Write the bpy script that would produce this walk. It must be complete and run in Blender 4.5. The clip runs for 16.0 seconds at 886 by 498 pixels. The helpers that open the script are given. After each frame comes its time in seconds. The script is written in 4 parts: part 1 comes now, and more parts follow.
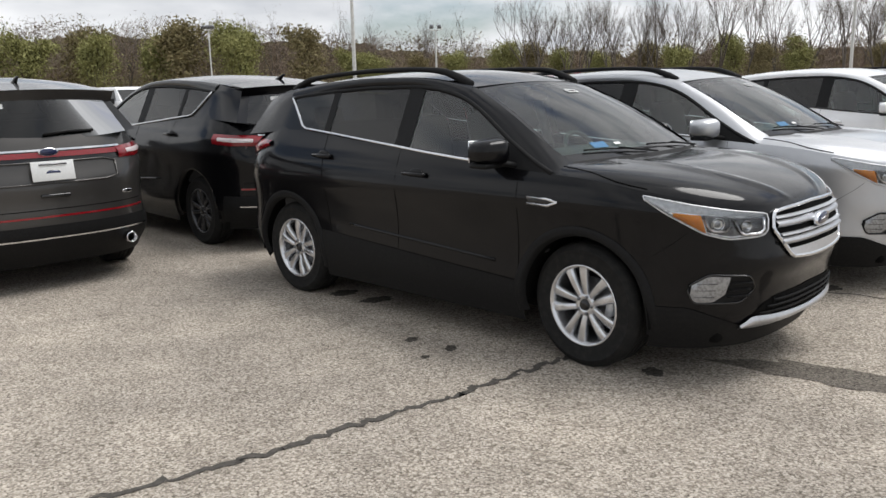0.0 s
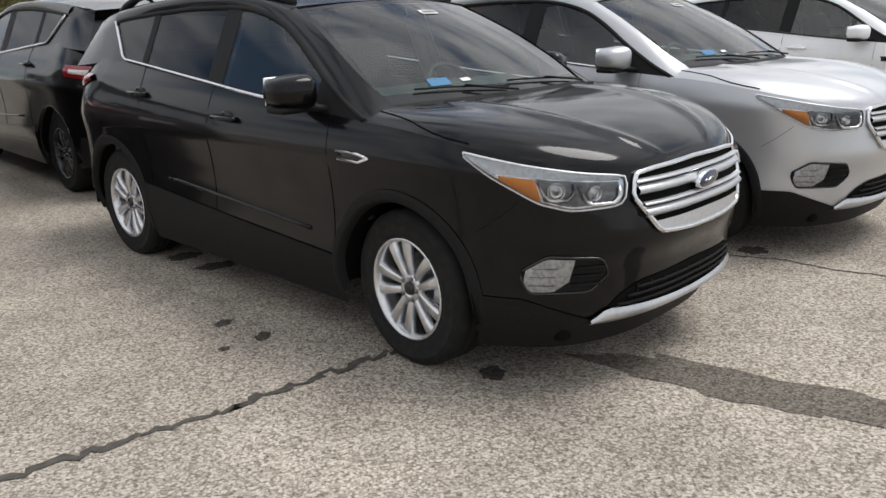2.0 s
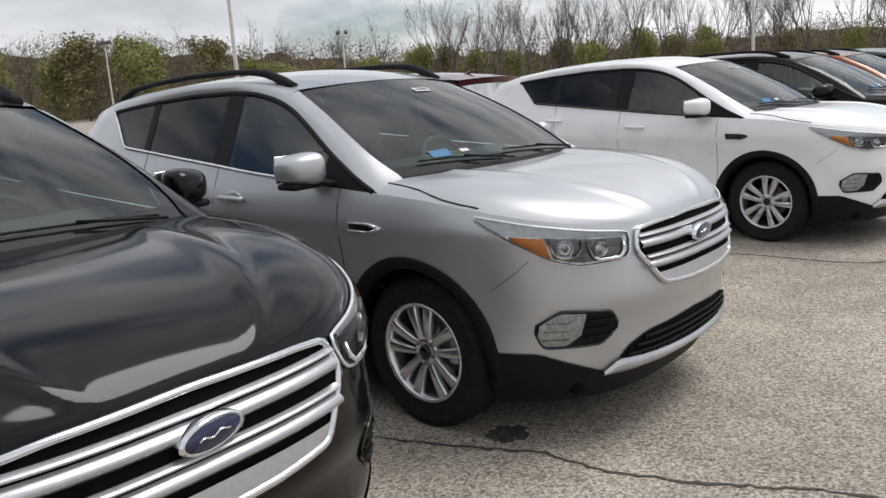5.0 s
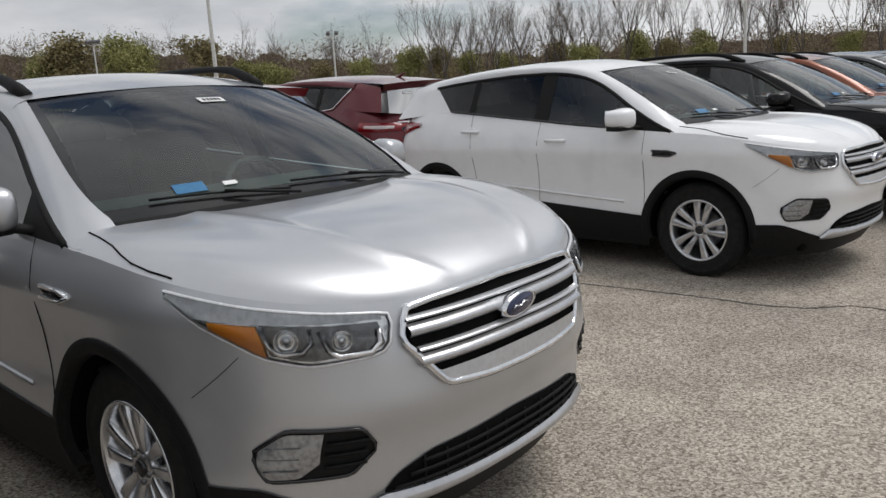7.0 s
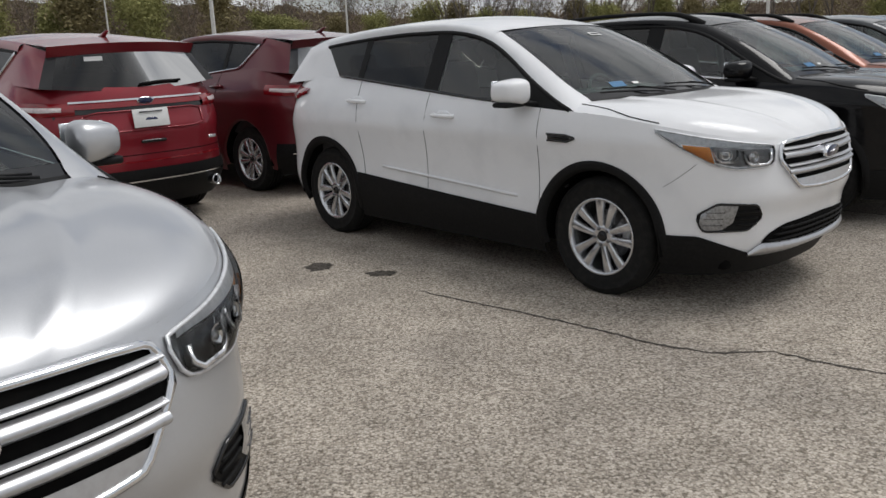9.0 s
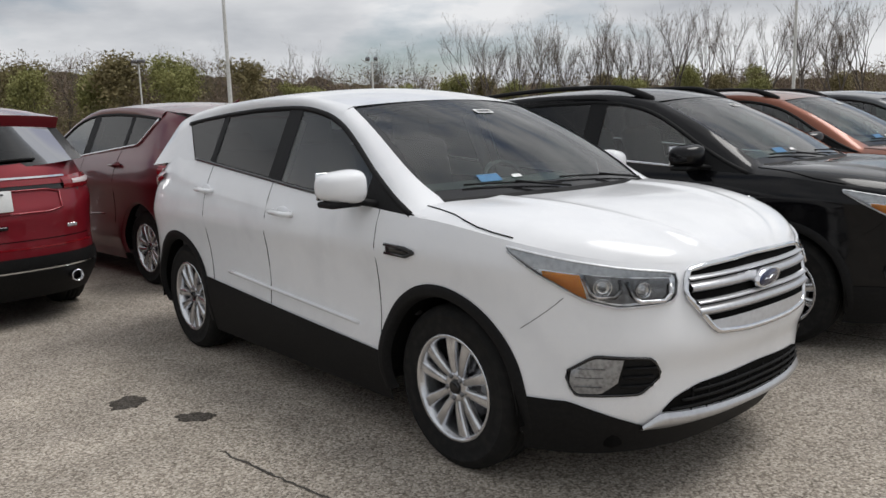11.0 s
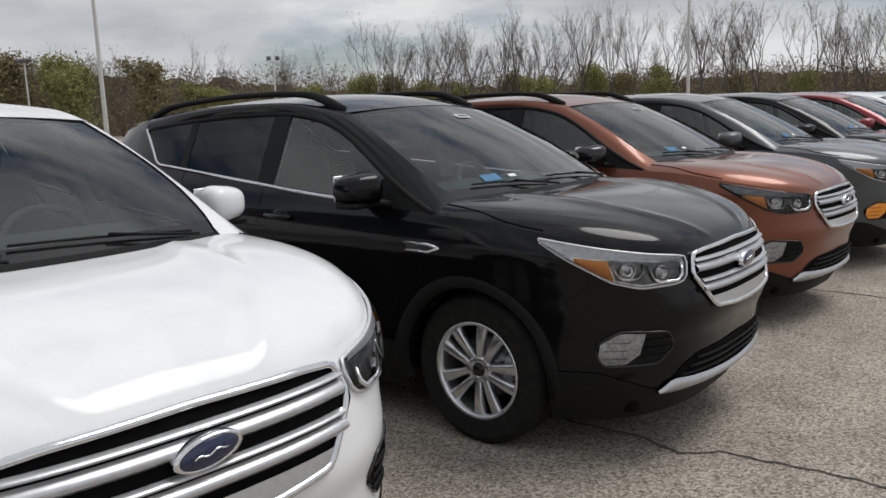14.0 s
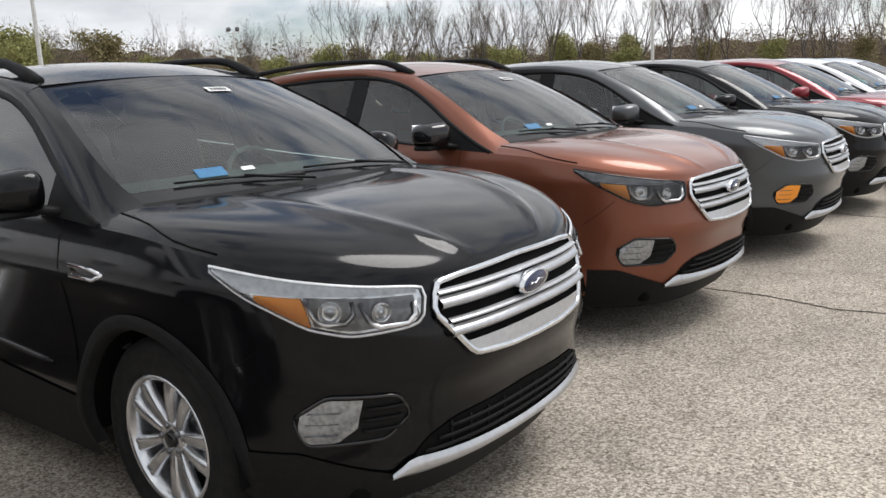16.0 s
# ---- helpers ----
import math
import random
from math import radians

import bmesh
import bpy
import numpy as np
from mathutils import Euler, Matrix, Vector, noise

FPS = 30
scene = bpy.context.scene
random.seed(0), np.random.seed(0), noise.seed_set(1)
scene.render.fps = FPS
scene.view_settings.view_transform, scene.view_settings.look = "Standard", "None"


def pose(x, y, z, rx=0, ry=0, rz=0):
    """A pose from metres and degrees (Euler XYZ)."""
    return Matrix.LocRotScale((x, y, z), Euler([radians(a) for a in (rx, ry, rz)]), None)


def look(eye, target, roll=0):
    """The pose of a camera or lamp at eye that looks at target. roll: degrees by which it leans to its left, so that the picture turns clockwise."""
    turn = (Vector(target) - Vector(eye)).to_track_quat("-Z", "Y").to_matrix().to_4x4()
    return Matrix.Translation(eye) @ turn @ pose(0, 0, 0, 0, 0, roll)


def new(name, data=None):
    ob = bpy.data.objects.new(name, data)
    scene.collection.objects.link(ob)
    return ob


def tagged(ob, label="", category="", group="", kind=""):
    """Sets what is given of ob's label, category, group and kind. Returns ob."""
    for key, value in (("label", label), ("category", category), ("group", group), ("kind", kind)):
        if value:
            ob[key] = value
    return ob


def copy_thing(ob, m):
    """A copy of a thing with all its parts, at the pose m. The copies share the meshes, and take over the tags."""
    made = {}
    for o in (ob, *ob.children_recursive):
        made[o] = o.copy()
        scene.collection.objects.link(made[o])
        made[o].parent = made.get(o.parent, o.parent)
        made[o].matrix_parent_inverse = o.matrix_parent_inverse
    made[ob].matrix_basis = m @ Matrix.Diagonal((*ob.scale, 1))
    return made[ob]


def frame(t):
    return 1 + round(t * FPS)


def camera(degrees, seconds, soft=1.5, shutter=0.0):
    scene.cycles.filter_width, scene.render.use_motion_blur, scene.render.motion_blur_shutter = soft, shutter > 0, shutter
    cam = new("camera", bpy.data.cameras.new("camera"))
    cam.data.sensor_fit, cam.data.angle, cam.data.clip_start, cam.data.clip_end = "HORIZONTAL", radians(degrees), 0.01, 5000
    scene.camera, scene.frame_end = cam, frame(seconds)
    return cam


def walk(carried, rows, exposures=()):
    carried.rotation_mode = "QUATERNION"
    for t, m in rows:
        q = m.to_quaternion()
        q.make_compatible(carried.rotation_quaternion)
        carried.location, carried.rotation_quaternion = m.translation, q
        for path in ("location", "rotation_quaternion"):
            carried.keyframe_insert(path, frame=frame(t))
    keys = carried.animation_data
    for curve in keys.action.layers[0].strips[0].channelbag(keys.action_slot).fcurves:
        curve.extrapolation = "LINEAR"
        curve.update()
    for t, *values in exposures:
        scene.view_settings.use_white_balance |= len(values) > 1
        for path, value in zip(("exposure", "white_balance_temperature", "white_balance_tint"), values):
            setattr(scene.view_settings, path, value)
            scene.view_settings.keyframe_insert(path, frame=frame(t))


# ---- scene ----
PATH = [
    (0.0, 0.137, 1.675, 1.574, 78.48, 1.32, 1.20),
    (0.5, 0.329, 1.963, 1.573, 77.09, -0.41, -1.46),
    (1.0, 0.545, 2.162, 1.571, 76.92, 0.01, -0.60),
    (1.5, 0.846, 2.385, 1.571, 76.61, 0.68, 2.97),
    (2.0, 1.050, 2.682, 1.531, 73.36, 1.42, 1.06),
    (2.5, 1.261, 2.955, 1.547, 72.89, 1.12, -1.82),
    (3.0, 1.589, 3.157, 1.564, 76.61, 2.53, 2.21),
    (3.5, 1.777, 3.401, 1.545, 77.77, 2.17, 2.48),
    (4.0, 1.992, 3.711, 1.557, 76.51, 1.38, -7.16),
    (4.2, 2.107, 3.845, 1.526, 77.02, 2.54, -6.48),
    (6.3, 3.090, 4.977, 1.526, 80.11, 3.28, -0.57),
    (6.5, 3.190, 5.063, 1.520, 80.60, 3.74, -0.55),
    (7.0, 3.471, 5.324, 1.505, 78.67, 3.55, -3.78),
    (7.5, 3.804, 5.526, 1.499, 77.99, 3.03, -7.28),
    (8.0, 4.129, 5.764, 1.507, 78.28, 3.30, -3.07),
    (8.5, 4.361, 6.158, 1.493, 76.22, 1.81, -1.83),
    (9.0, 4.625, 6.505, 1.480, 75.78, 2.25, -2.20),
    (9.2, 4.767, 6.637, 1.492, 77.10, 2.76, -0.07),
    (11.3, 5.785, 7.985, 1.483, 80.81, 1.48, -0.09),
    (11.5, 5.844, 8.111, 1.499, 79.03, 1.63, -3.57),
    (12.0, 6.061, 8.386, 1.486, 78.29, 2.00, -8.14),
    (12.5, 6.385, 8.627, 1.507, 80.62, 2.46, -6.22),
    (13.0, 6.648, 8.886, 1.522, 80.53, 3.40, -8.49),
    (13.5, 6.947, 9.089, 1.511, 79.66, 2.68, -9.37),
    (14.0, 7.313, 9.225, 1.525, 80.57, 2.13, -5.51),
    (14.5, 7.624, 9.444, 1.505, 79.26, 2.81, -8.00),
    (15.0, 7.900, 9.709, 1.512, 77.37, 1.19, -12.62),
    (15.5, 8.211, 9.884, 1.516, 79.34, 1.30, -8.63),
    (16.0, 8.424, 10.142, 1.486, 78.53, 2.60, -7.30),
]
cam = camera(57.86, 16.0)
walk(cam, [(t, pose(*p)) for t, *p in PATH],
     [(0, 0.2), (1.5, 0.25), (3.5, 0.3), (5.2, 0.05), (6.5, -0.12), (8, -0.34), (9, -0.3), (11.5, -0.12), (13.0, -0.36), (14.5, -0.02), (15.2, 0.42), (16, 0.33)])


# ---------- world, sun ----------
SUN_EL, SUN_AZ = 62.0, 76.0   # degrees above the ground; degrees clockwise from +y
world = bpy.data.worlds.new("world")
scene.world = world
world.use_nodes = True
wn, wl = world.node_tree.nodes, world.node_tree.links
wn.clear()
w_out = wn.new("ShaderNodeOutputWorld")
w_bg = wn.new("ShaderNodeBackground")
w_sky = wn.new("ShaderNodeTexSky")
w_sky.sky_type, w_sky.sun_disc = "NISHITA", False
w_sky.sun_elevation, w_sky.sun_rotation = radians(SUN_EL), radians(SUN_AZ)
w_co = wn.new("ShaderNodeTexCoord")
w_map = wn.new("ShaderNodeMapping")
w_map.inputs["Scale"].default_value = (1.0, 1.0, 3.2)
w_no = wn.new("ShaderNodeTexNoise")
w_no.inputs["Scale"].default_value, w_no.inputs["Detail"].default_value, w_no.inputs["Roughness"].default_value = 2.6, 7.0, 0.55
w_cov = wn.new("ShaderNodeValToRGB")
w_cov.color_ramp.elements[0].position, w_cov.color_ramp.elements[1].position = 0.33, 0.47
w_no2 = wn.new("ShaderNodeTexNoise")
w_no2.inputs["Scale"].default_value, w_no2.inputs["Detail"].default_value = 3.4, 6.0
w_shade = wn.new("ShaderNodeValToRGB")
w_shade.color_ramp.elements[0].position, w_shade.color_ramp.elements[1].position = 0.32, 0.62
w_shade.color_ramp.elements[0].color, w_shade.color_ramp.elements[1].color = (5.2, 5.5, 6.0, 1), (10.5, 10.6, 10.8, 1)
w_mix = wn.new("ShaderNodeMix")
w_mix.data_type = "RGBA"
w_bg.inputs["Strength"].default_value = 0.085
for a, b in ((w_co.outputs["Generated"], w_map.inputs["Vector"]), (w_map.outputs[0], w_no.inputs["Vector"]), (w_map.outputs[0], w_no2.inputs["Vector"]),
             (w_no.outputs["Fac"], w_cov.inputs[0]), (w_no2.outputs["Fac"], w_shade.inputs[0]), (w_cov.outputs[0], w_mix.inputs["Factor"]),
             (w_sky.outputs[0], w_mix.inputs["A"]), (w_shade.outputs[0], w_mix.inputs["B"]), (w_mix.outputs["Result"], w_bg.inputs["Color"]), (w_bg.outputs[0], w_out.inputs["Surface"])):
    wl.new(a, b)
sun = new("sun", bpy.data.lights.new("sun", "SUN"))
sun.data.energy, sun.data.angle, sun.data.color = 2.1, radians(32), (1.0, 0.98, 0.955)
sun.matrix_world = look((0, 0, 30), (-30 * math.sin(radians(SUN_AZ)), -30 * math.cos(radians(SUN_AZ)), 30 - 30 * math.tan(radians(SUN_EL))))


# ---------- materials ----------
def mat(name, color, rough=0.5, metal=0.0, coat=0.0, spec=0.5, grain=None, bump=0.0, bump_scale=400.0, grime=None):
    """Principled material; grain: (scale, second colour, low, high); grime: (scale, colour, low, high)."""
    m = bpy.data.materials.new(name)
    m.use_nodes = True
    n, l = m.node_tree.nodes, m.node_tree.links
    b = n["Principled BSDF"]
    b.inputs["Base Color"].default_value = (*color, 1)
    b.inputs["Roughness"].default_value, b.inputs["Metallic"].default_value = rough, metal
    b.inputs["Coat Weight"].default_value, b.inputs["Coat Roughness"].default_value = coat, 0.08
    b.inputs["Specular IOR Level"].default_value = spec
    co = n.new("ShaderNodeTexCoord")
    last = None
    for k in (grain, grime):
        if not k:
            continue
        t = n.new("ShaderNodeTexNoise")
        t.inputs["Scale"].default_value, t.inputs["Detail"].default_value = k[0], 6
        r = n.new("ShaderNodeMapRange")
        r.inputs["From Min"].default_value, r.inputs["From Max"].default_value = k[2], k[3]
        x = n.new("ShaderNodeMix")
        x.data_type = "RGBA"
        x.inputs["A"].default_value, x.inputs["B"].default_value = (*color, 1), (*k[1], 1)
        l.new(co.outputs["Object"], t.inputs["Vector"])
        l.new(t.outputs["Fac"], r.inputs[0])
        l.new(r.outputs[0], x.inputs["Factor"])
        if last:
            l.new(last.outputs["Result"], x.inputs["A"])
        last = x
    if last:
        l.new(last.outputs["Result"], b.inputs["Base Color"])
    if bump:
        t = n.new("ShaderNodeTexNoise")
        t.inputs["Scale"].default_value, t.inputs["Detail"].default_value = bump_scale, 3
        u = n.new("ShaderNodeBump")
        u.inputs["Strength"].default_value, u.inputs["Distance"].default_value = bump, 0.002
        l.new(co.outputs["Object"], t.inputs["Vector"])
        l.new(t.outputs["Fac"], u.inputs["Height"])
        l.new(u.outputs[0], b.inputs["Normal"])
    return m


def glass(name, tint, gloss=1.0, ior=1.68):
    m = bpy.data.materials.new(name)
    m.use_nodes = True
    n, l = m.node_tree.nodes, m.node_tree.links
    n.clear()
    o, x, t, g, f = (n.new("ShaderNode" + k) for k in ("OutputMaterial", "MixShader", "BsdfTransparent", "BsdfGlossy", "Fresnel"))
    t.inputs[0].default_value, g.inputs["Roughness"].default_value = (*tint, 1), 0.02
    g.inputs["Color"].default_value = (gloss, gloss, gloss, 1)
    f.inputs[0].default_value = ior
    l.new(f.outputs[0], x.inputs[0]), l.new(t.outputs[0], x.inputs[1]), l.new(g.outputs[0], x.inputs[2]), l.new(x.outputs[0], o.inputs[0])
    return m


def paint(name, color, metal=0.0, rough=0.4):
    dust = tuple(0.93 * c + 0.0015 for c in color)
    m = mat(name, color, rough, metal, 1.0, 0.5 if metal else 0.05, (900, tuple(min(1, c * 1.25) for c in color), 0.45, 0.7), 0.02, 1200, (5, dust, 0.5, 0.85))
    m.node_tree.nodes["Principled BSDF"].inputs["Coat IOR"].default_value = 1.33
    return m


BLACK_PAINT = paint("black_paint", (0.0022, 0.0022, 0.003))
SILVER_PAINT = paint("silver_paint", (0.50, 0.51, 0.53), 0.7, 0.4)
WHITE_PAINT = paint("white_paint", (0.80, 0.81, 0.83))
COPPER_PAINT = paint("copper_paint", (0.19, 0.058, 0.029), 0.55, 0.4)
GREY_PAINT = paint("grey_paint", (0.075, 0.08, 0.085), 0.6, 0.4)
RED_PAINT = paint("red_paint", (0.21, 0.007, 0.016), 0.35, 0.35)
MAROON_PAINT = paint("maroon_paint", (0.12, 0.012, 0.018), 0.4, 0.35)
BRONZE_PAINT = paint("dark_bronze_paint", (0.06, 0.057, 0.054), 0.6, 0.4)
PLASTIC = mat("black_plastic", (0.006, 0.006, 0.0065), 0.6, spec=0.2, grain=(60, (0.012, 0.012, 0.012), 0.4, 0.8), bump=0.15)
GLOSS_BLACK = mat("gloss_black_trim", (0.008, 0.008, 0.009), 0.12, spec=0.6, grain=(40, (0.014, 0.014, 0.014), 0.4, 0.8))
CHROME = mat("chrome", (0.82, 0.83, 0.85), 0.12, 1.0, grain=(30, (0.7, 0.71, 0.73), 0.4, 0.8))
SATIN = mat("satin_silver", (0.58, 0.59, 0.61), 0.32, 0.85, grain=(50, (0.5, 0.5, 0.52), 0.4, 0.8))
ALLOY = mat("alloy_rim", (0.70, 0.71, 0.73), 0.24, 0.92, grain=(14, (0.5, 0.5, 0.51), 0.45, 0.8))
DARK_ALLOY = mat("dark_alloy_rim", (0.05, 0.05, 0.055), 0.25, 0.6, grain=(20, (0.1, 0.1, 0.1), 0.45, 0.8))
RUBBER = mat("tyre_rubber", (0.010, 0.010, 0.010), 0.8, spec=0.25, grain=(25, (0.022, 0.021, 0.019), 0.45, 0.8), bump=0.3, bump_scale=150)
WELL = mat("wheel_well", (0.004, 0.004, 0.004), 0.9, spec=0.1, grain=(20, (0.008, 0.0075, 0.007), 0.4, 0.8))
CABIN = mat("cabin_charcoal", (0.045, 0.045, 0.047), 0.8, grain=(80, (0.065, 0.065, 0.066), 0.4, 0.7), bump=0.2)
CLOTH = mat("seat_cloth", (0.06, 0.06, 0.062), 0.9, grain=(300, (0.085, 0.085, 0.085), 0.4, 0.7), bump=0.3)
TRIM = mat("cabin_pale_trim", (0.42, 0.42, 0.41), 0.7, grain=(60, (0.36, 0.36, 0.35), 0.4, 0.8))
AMBER = mat("amber_reflector", (1.0, 0.36, 0.025), 0.3, coat=0.4, grain=(120, (0.95, 0.29, 0.015), 0.4, 0.7))
RED_LENS = mat("red_lens", (0.25, 0.008, 0.014), 0.15, coat=0.8, grain=(90, (0.17, 0.006, 0.01), 0.4, 0.7))
PALE_LENS = mat("pale_lens", (0.72, 0.66, 0.66), 0.2, coat=0.6, grain=(70, (0.5, 0.4, 0.4), 0.4, 0.7))
LAMP_DARK = mat("lamp_bezel", (0.12, 0.12, 0.125), 0.25, 0.6, grain=(35, (0.24, 0.24, 0.25), 0.47, 0.62))
LAMP_TOP = mat("lamp_inner_grey", (0.72, 0.73, 0.75), 0.35, 0.3, grain=(50, (0.5, 0.51, 0.53), 0.4, 0.8))
LAMP_IN = mat("lamp_reflector", (0.78, 0.79, 0.81), 0.2, 0.8, grain=(25, (0.3, 0.3, 0.31), 0.45, 0.65))
FOG_LENS = mat("fog_lens", (0.36, 0.37, 0.38), 0.2, 0.5, coat=0.5, grain=(60, (0.22, 0.22, 0.23), 0.4, 0.65))
PAPER = mat("white_paper", (0.78, 0.79, 0.78), 0.6, grain=(90, (0.7, 0.71, 0.7), 0.4, 0.8))
BLUE = mat("blue_sheet", (0.012, 0.15, 0.32), 0.5, grain=(60, (0.008, 0.10, 0.24), 0.4, 0.8))
NAVY = mat("navy_oval", (0.008, 0.014, 0.055), 0.2, coat=0.7, grain=(60, (0.012, 0.02, 0.08), 0.4, 0.8))
INK = mat("dark_ink", (0.02, 0.02, 0.025), 0.6, grain=(60, (0.04, 0.04, 0.04), 0.4, 0.8))
WINDSHIELD = glass("windshield_glass", (0.68, 0.87, 0.80), 1.0, 1.75)
CLEAR = glass("lamp_cover_glass", (0.96, 0.97, 0.97), 0.45)
SIDE_GLASS = glass("side_glass", (0.72, 0.86, 0.80), 1.0, 1.75)
PRIVACY = glass("privacy_glass", (0.13, 0.14, 0.14), 0.6)
POLE_MAT = mat("galvanised_pole", (0.62, 0.62, 0.6), 0.45, 0.2, grain=(8, (0.5, 0.5, 0.48), 0.4, 0.7))


# ---------- mesh helpers ----------
def part(name, bm, material, parent, label="", smooth=True, bevel=0.0):
    me = bpy.data.meshes.new(name)
    bm.normal_update()
    bm.to_mesh(me)
    bm.free()
    me.materials.append(material)
    if smooth:
        me.polygons.foreach_set("use_smooth", [True] * len(me.polygons))
    ob = new(name, me)
    if parent is not None:
        ob.parent = parent
    if label:
        ob["label"] = label
    return ob


def share(name, me, parent, m=None):
    ob = new(name, me)
    ob.parent = parent
    if m is not None:
        ob.matrix_local = m
    return ob


def curve(points, width=0.0):
    """A smoothed polyline as a function."""
    xs, ys = (np.array(v, float) for v in zip(*points))
    g = np.linspace(xs[0], xs[-1], 400)
    v = np.interp(g, xs, ys)
    k = max(1, int(width / (xs[-1] - xs[0]) * 400)) if width else 1
    if k > 1:
        for _ in range(2):
            v = np.convolve(np.pad(v, k, mode="reflect", reflect_type="odd"), np.ones(2 * k // 2 * 2 + 1) / (2 * k // 2 * 2 + 1), "same")[k:-k]
    lo, st, last = g[0], g[1] - g[0], 399
    v = v.tolist()

    def f(x):
        q = min(max((x - lo) / st, 0.0), last - 1e-6)
        i = int(q)
        return v[i] + (v[i + 1] - v[i]) * (q - i)
    return f


def sheet(bm, fn, nu, nv, mirror=True, skip=None):
    """Adds the grid fn(u, v), u and v in 0..1, and its mirror image across y = 0."""
    for sg in ((1, -1) if mirror else (1,)):
        vs = []
        for i in range(nu + 1):
            row = []
            for j in range(nv + 1):
                x, y, z = fn(i / nu, j / nv)
                row.append(bm.verts.new((x, y * sg, z)))
            vs.append(row)
        for i in range(nu):
            for j in range(nv):
                q = (vs[i][j], vs[i + 1][j], vs[i + 1][j + 1], vs[i][j + 1])
                if skip and all(skip(v.co) for v in q):
                    continue
                bm.faces.new(q if sg > 0 else q[::-1])
    loose = [v for v in bm.verts if not v.link_faces]
    for v in loose:
        bm.verts.remove(v)
    return bm


def tube(bm, pts, r, sides=6, closed=False, flat=1.0):
    """A bar along points; flat squeezes its height."""
    pts = [Vector(p) for p in pts]
    rings = []
    n = len(pts)
    for i, p in enumerate(pts):
        a, b = pts[(i - 1) % n if closed else max(i - 1, 0)], pts[(i + 1) % n if closed else min(i + 1, n - 1)]
        t = (b - a).normalized()
        s = t.cross(Vector((0, 0, 1)))
        s = s.normalized() if s.length > 1e-4 else Vector((1, 0, 0))
        w = s.cross(t)
        rr = r(i / max(1, n - 1)) if callable(r) else r
        rings.append([bm.verts.new(p + rr * (math.cos(k * math.tau / sides) * s + flat * math.sin(k * math.tau / sides) * w)) for k in range(sides)])
    for i in range(n if closed else n - 1):
        A, B = rings[i], rings[(i + 1) % n]
        for k in range(sides):
            bm.faces.new((A[k], A[(k + 1) % sides], B[(k + 1) % sides], B[k]))
    if not closed:
        bm.faces.new(rings[0][::-1])
        bm.faces.new(rings[-1])
    return bm


def block(bm, size, at=(0, 0, 0), turn=(0, 0, 0), bev=0.0, seg=2):
    """A box with rounded edges."""
    m = pose(*at, *turn) @ Matrix.Diagonal((*size, 1))
    g = bmesh.ops.create_cube(bm, size=1, matrix=m)
    if bev:
        es = list({e for v in g["verts"] for e in v.link_edges})
        bmesh.ops.bevel(bm, geom=es, offset=bev, segments=seg, affect="EDGES", profile=0.5)
    return bm


def lathe(bm, prof, n=40, axis_m=None):
    """Turns (radius, offset) pairs round the y axis."""
    m = axis_m or Matrix()
    rings = [[bm.verts.new(m @ Vector((r * math.cos(a * math.tau / n), o, r * math.sin(a * math.tau / n)))) for a in range(n)] for r, o in prof]
    for A, B in zip(rings, rings[1:]):
        for k in range(n):
            bm.faces.new((A[k], A[(k + 1) % n], B[(k + 1) % n], B[k]))
    return bm


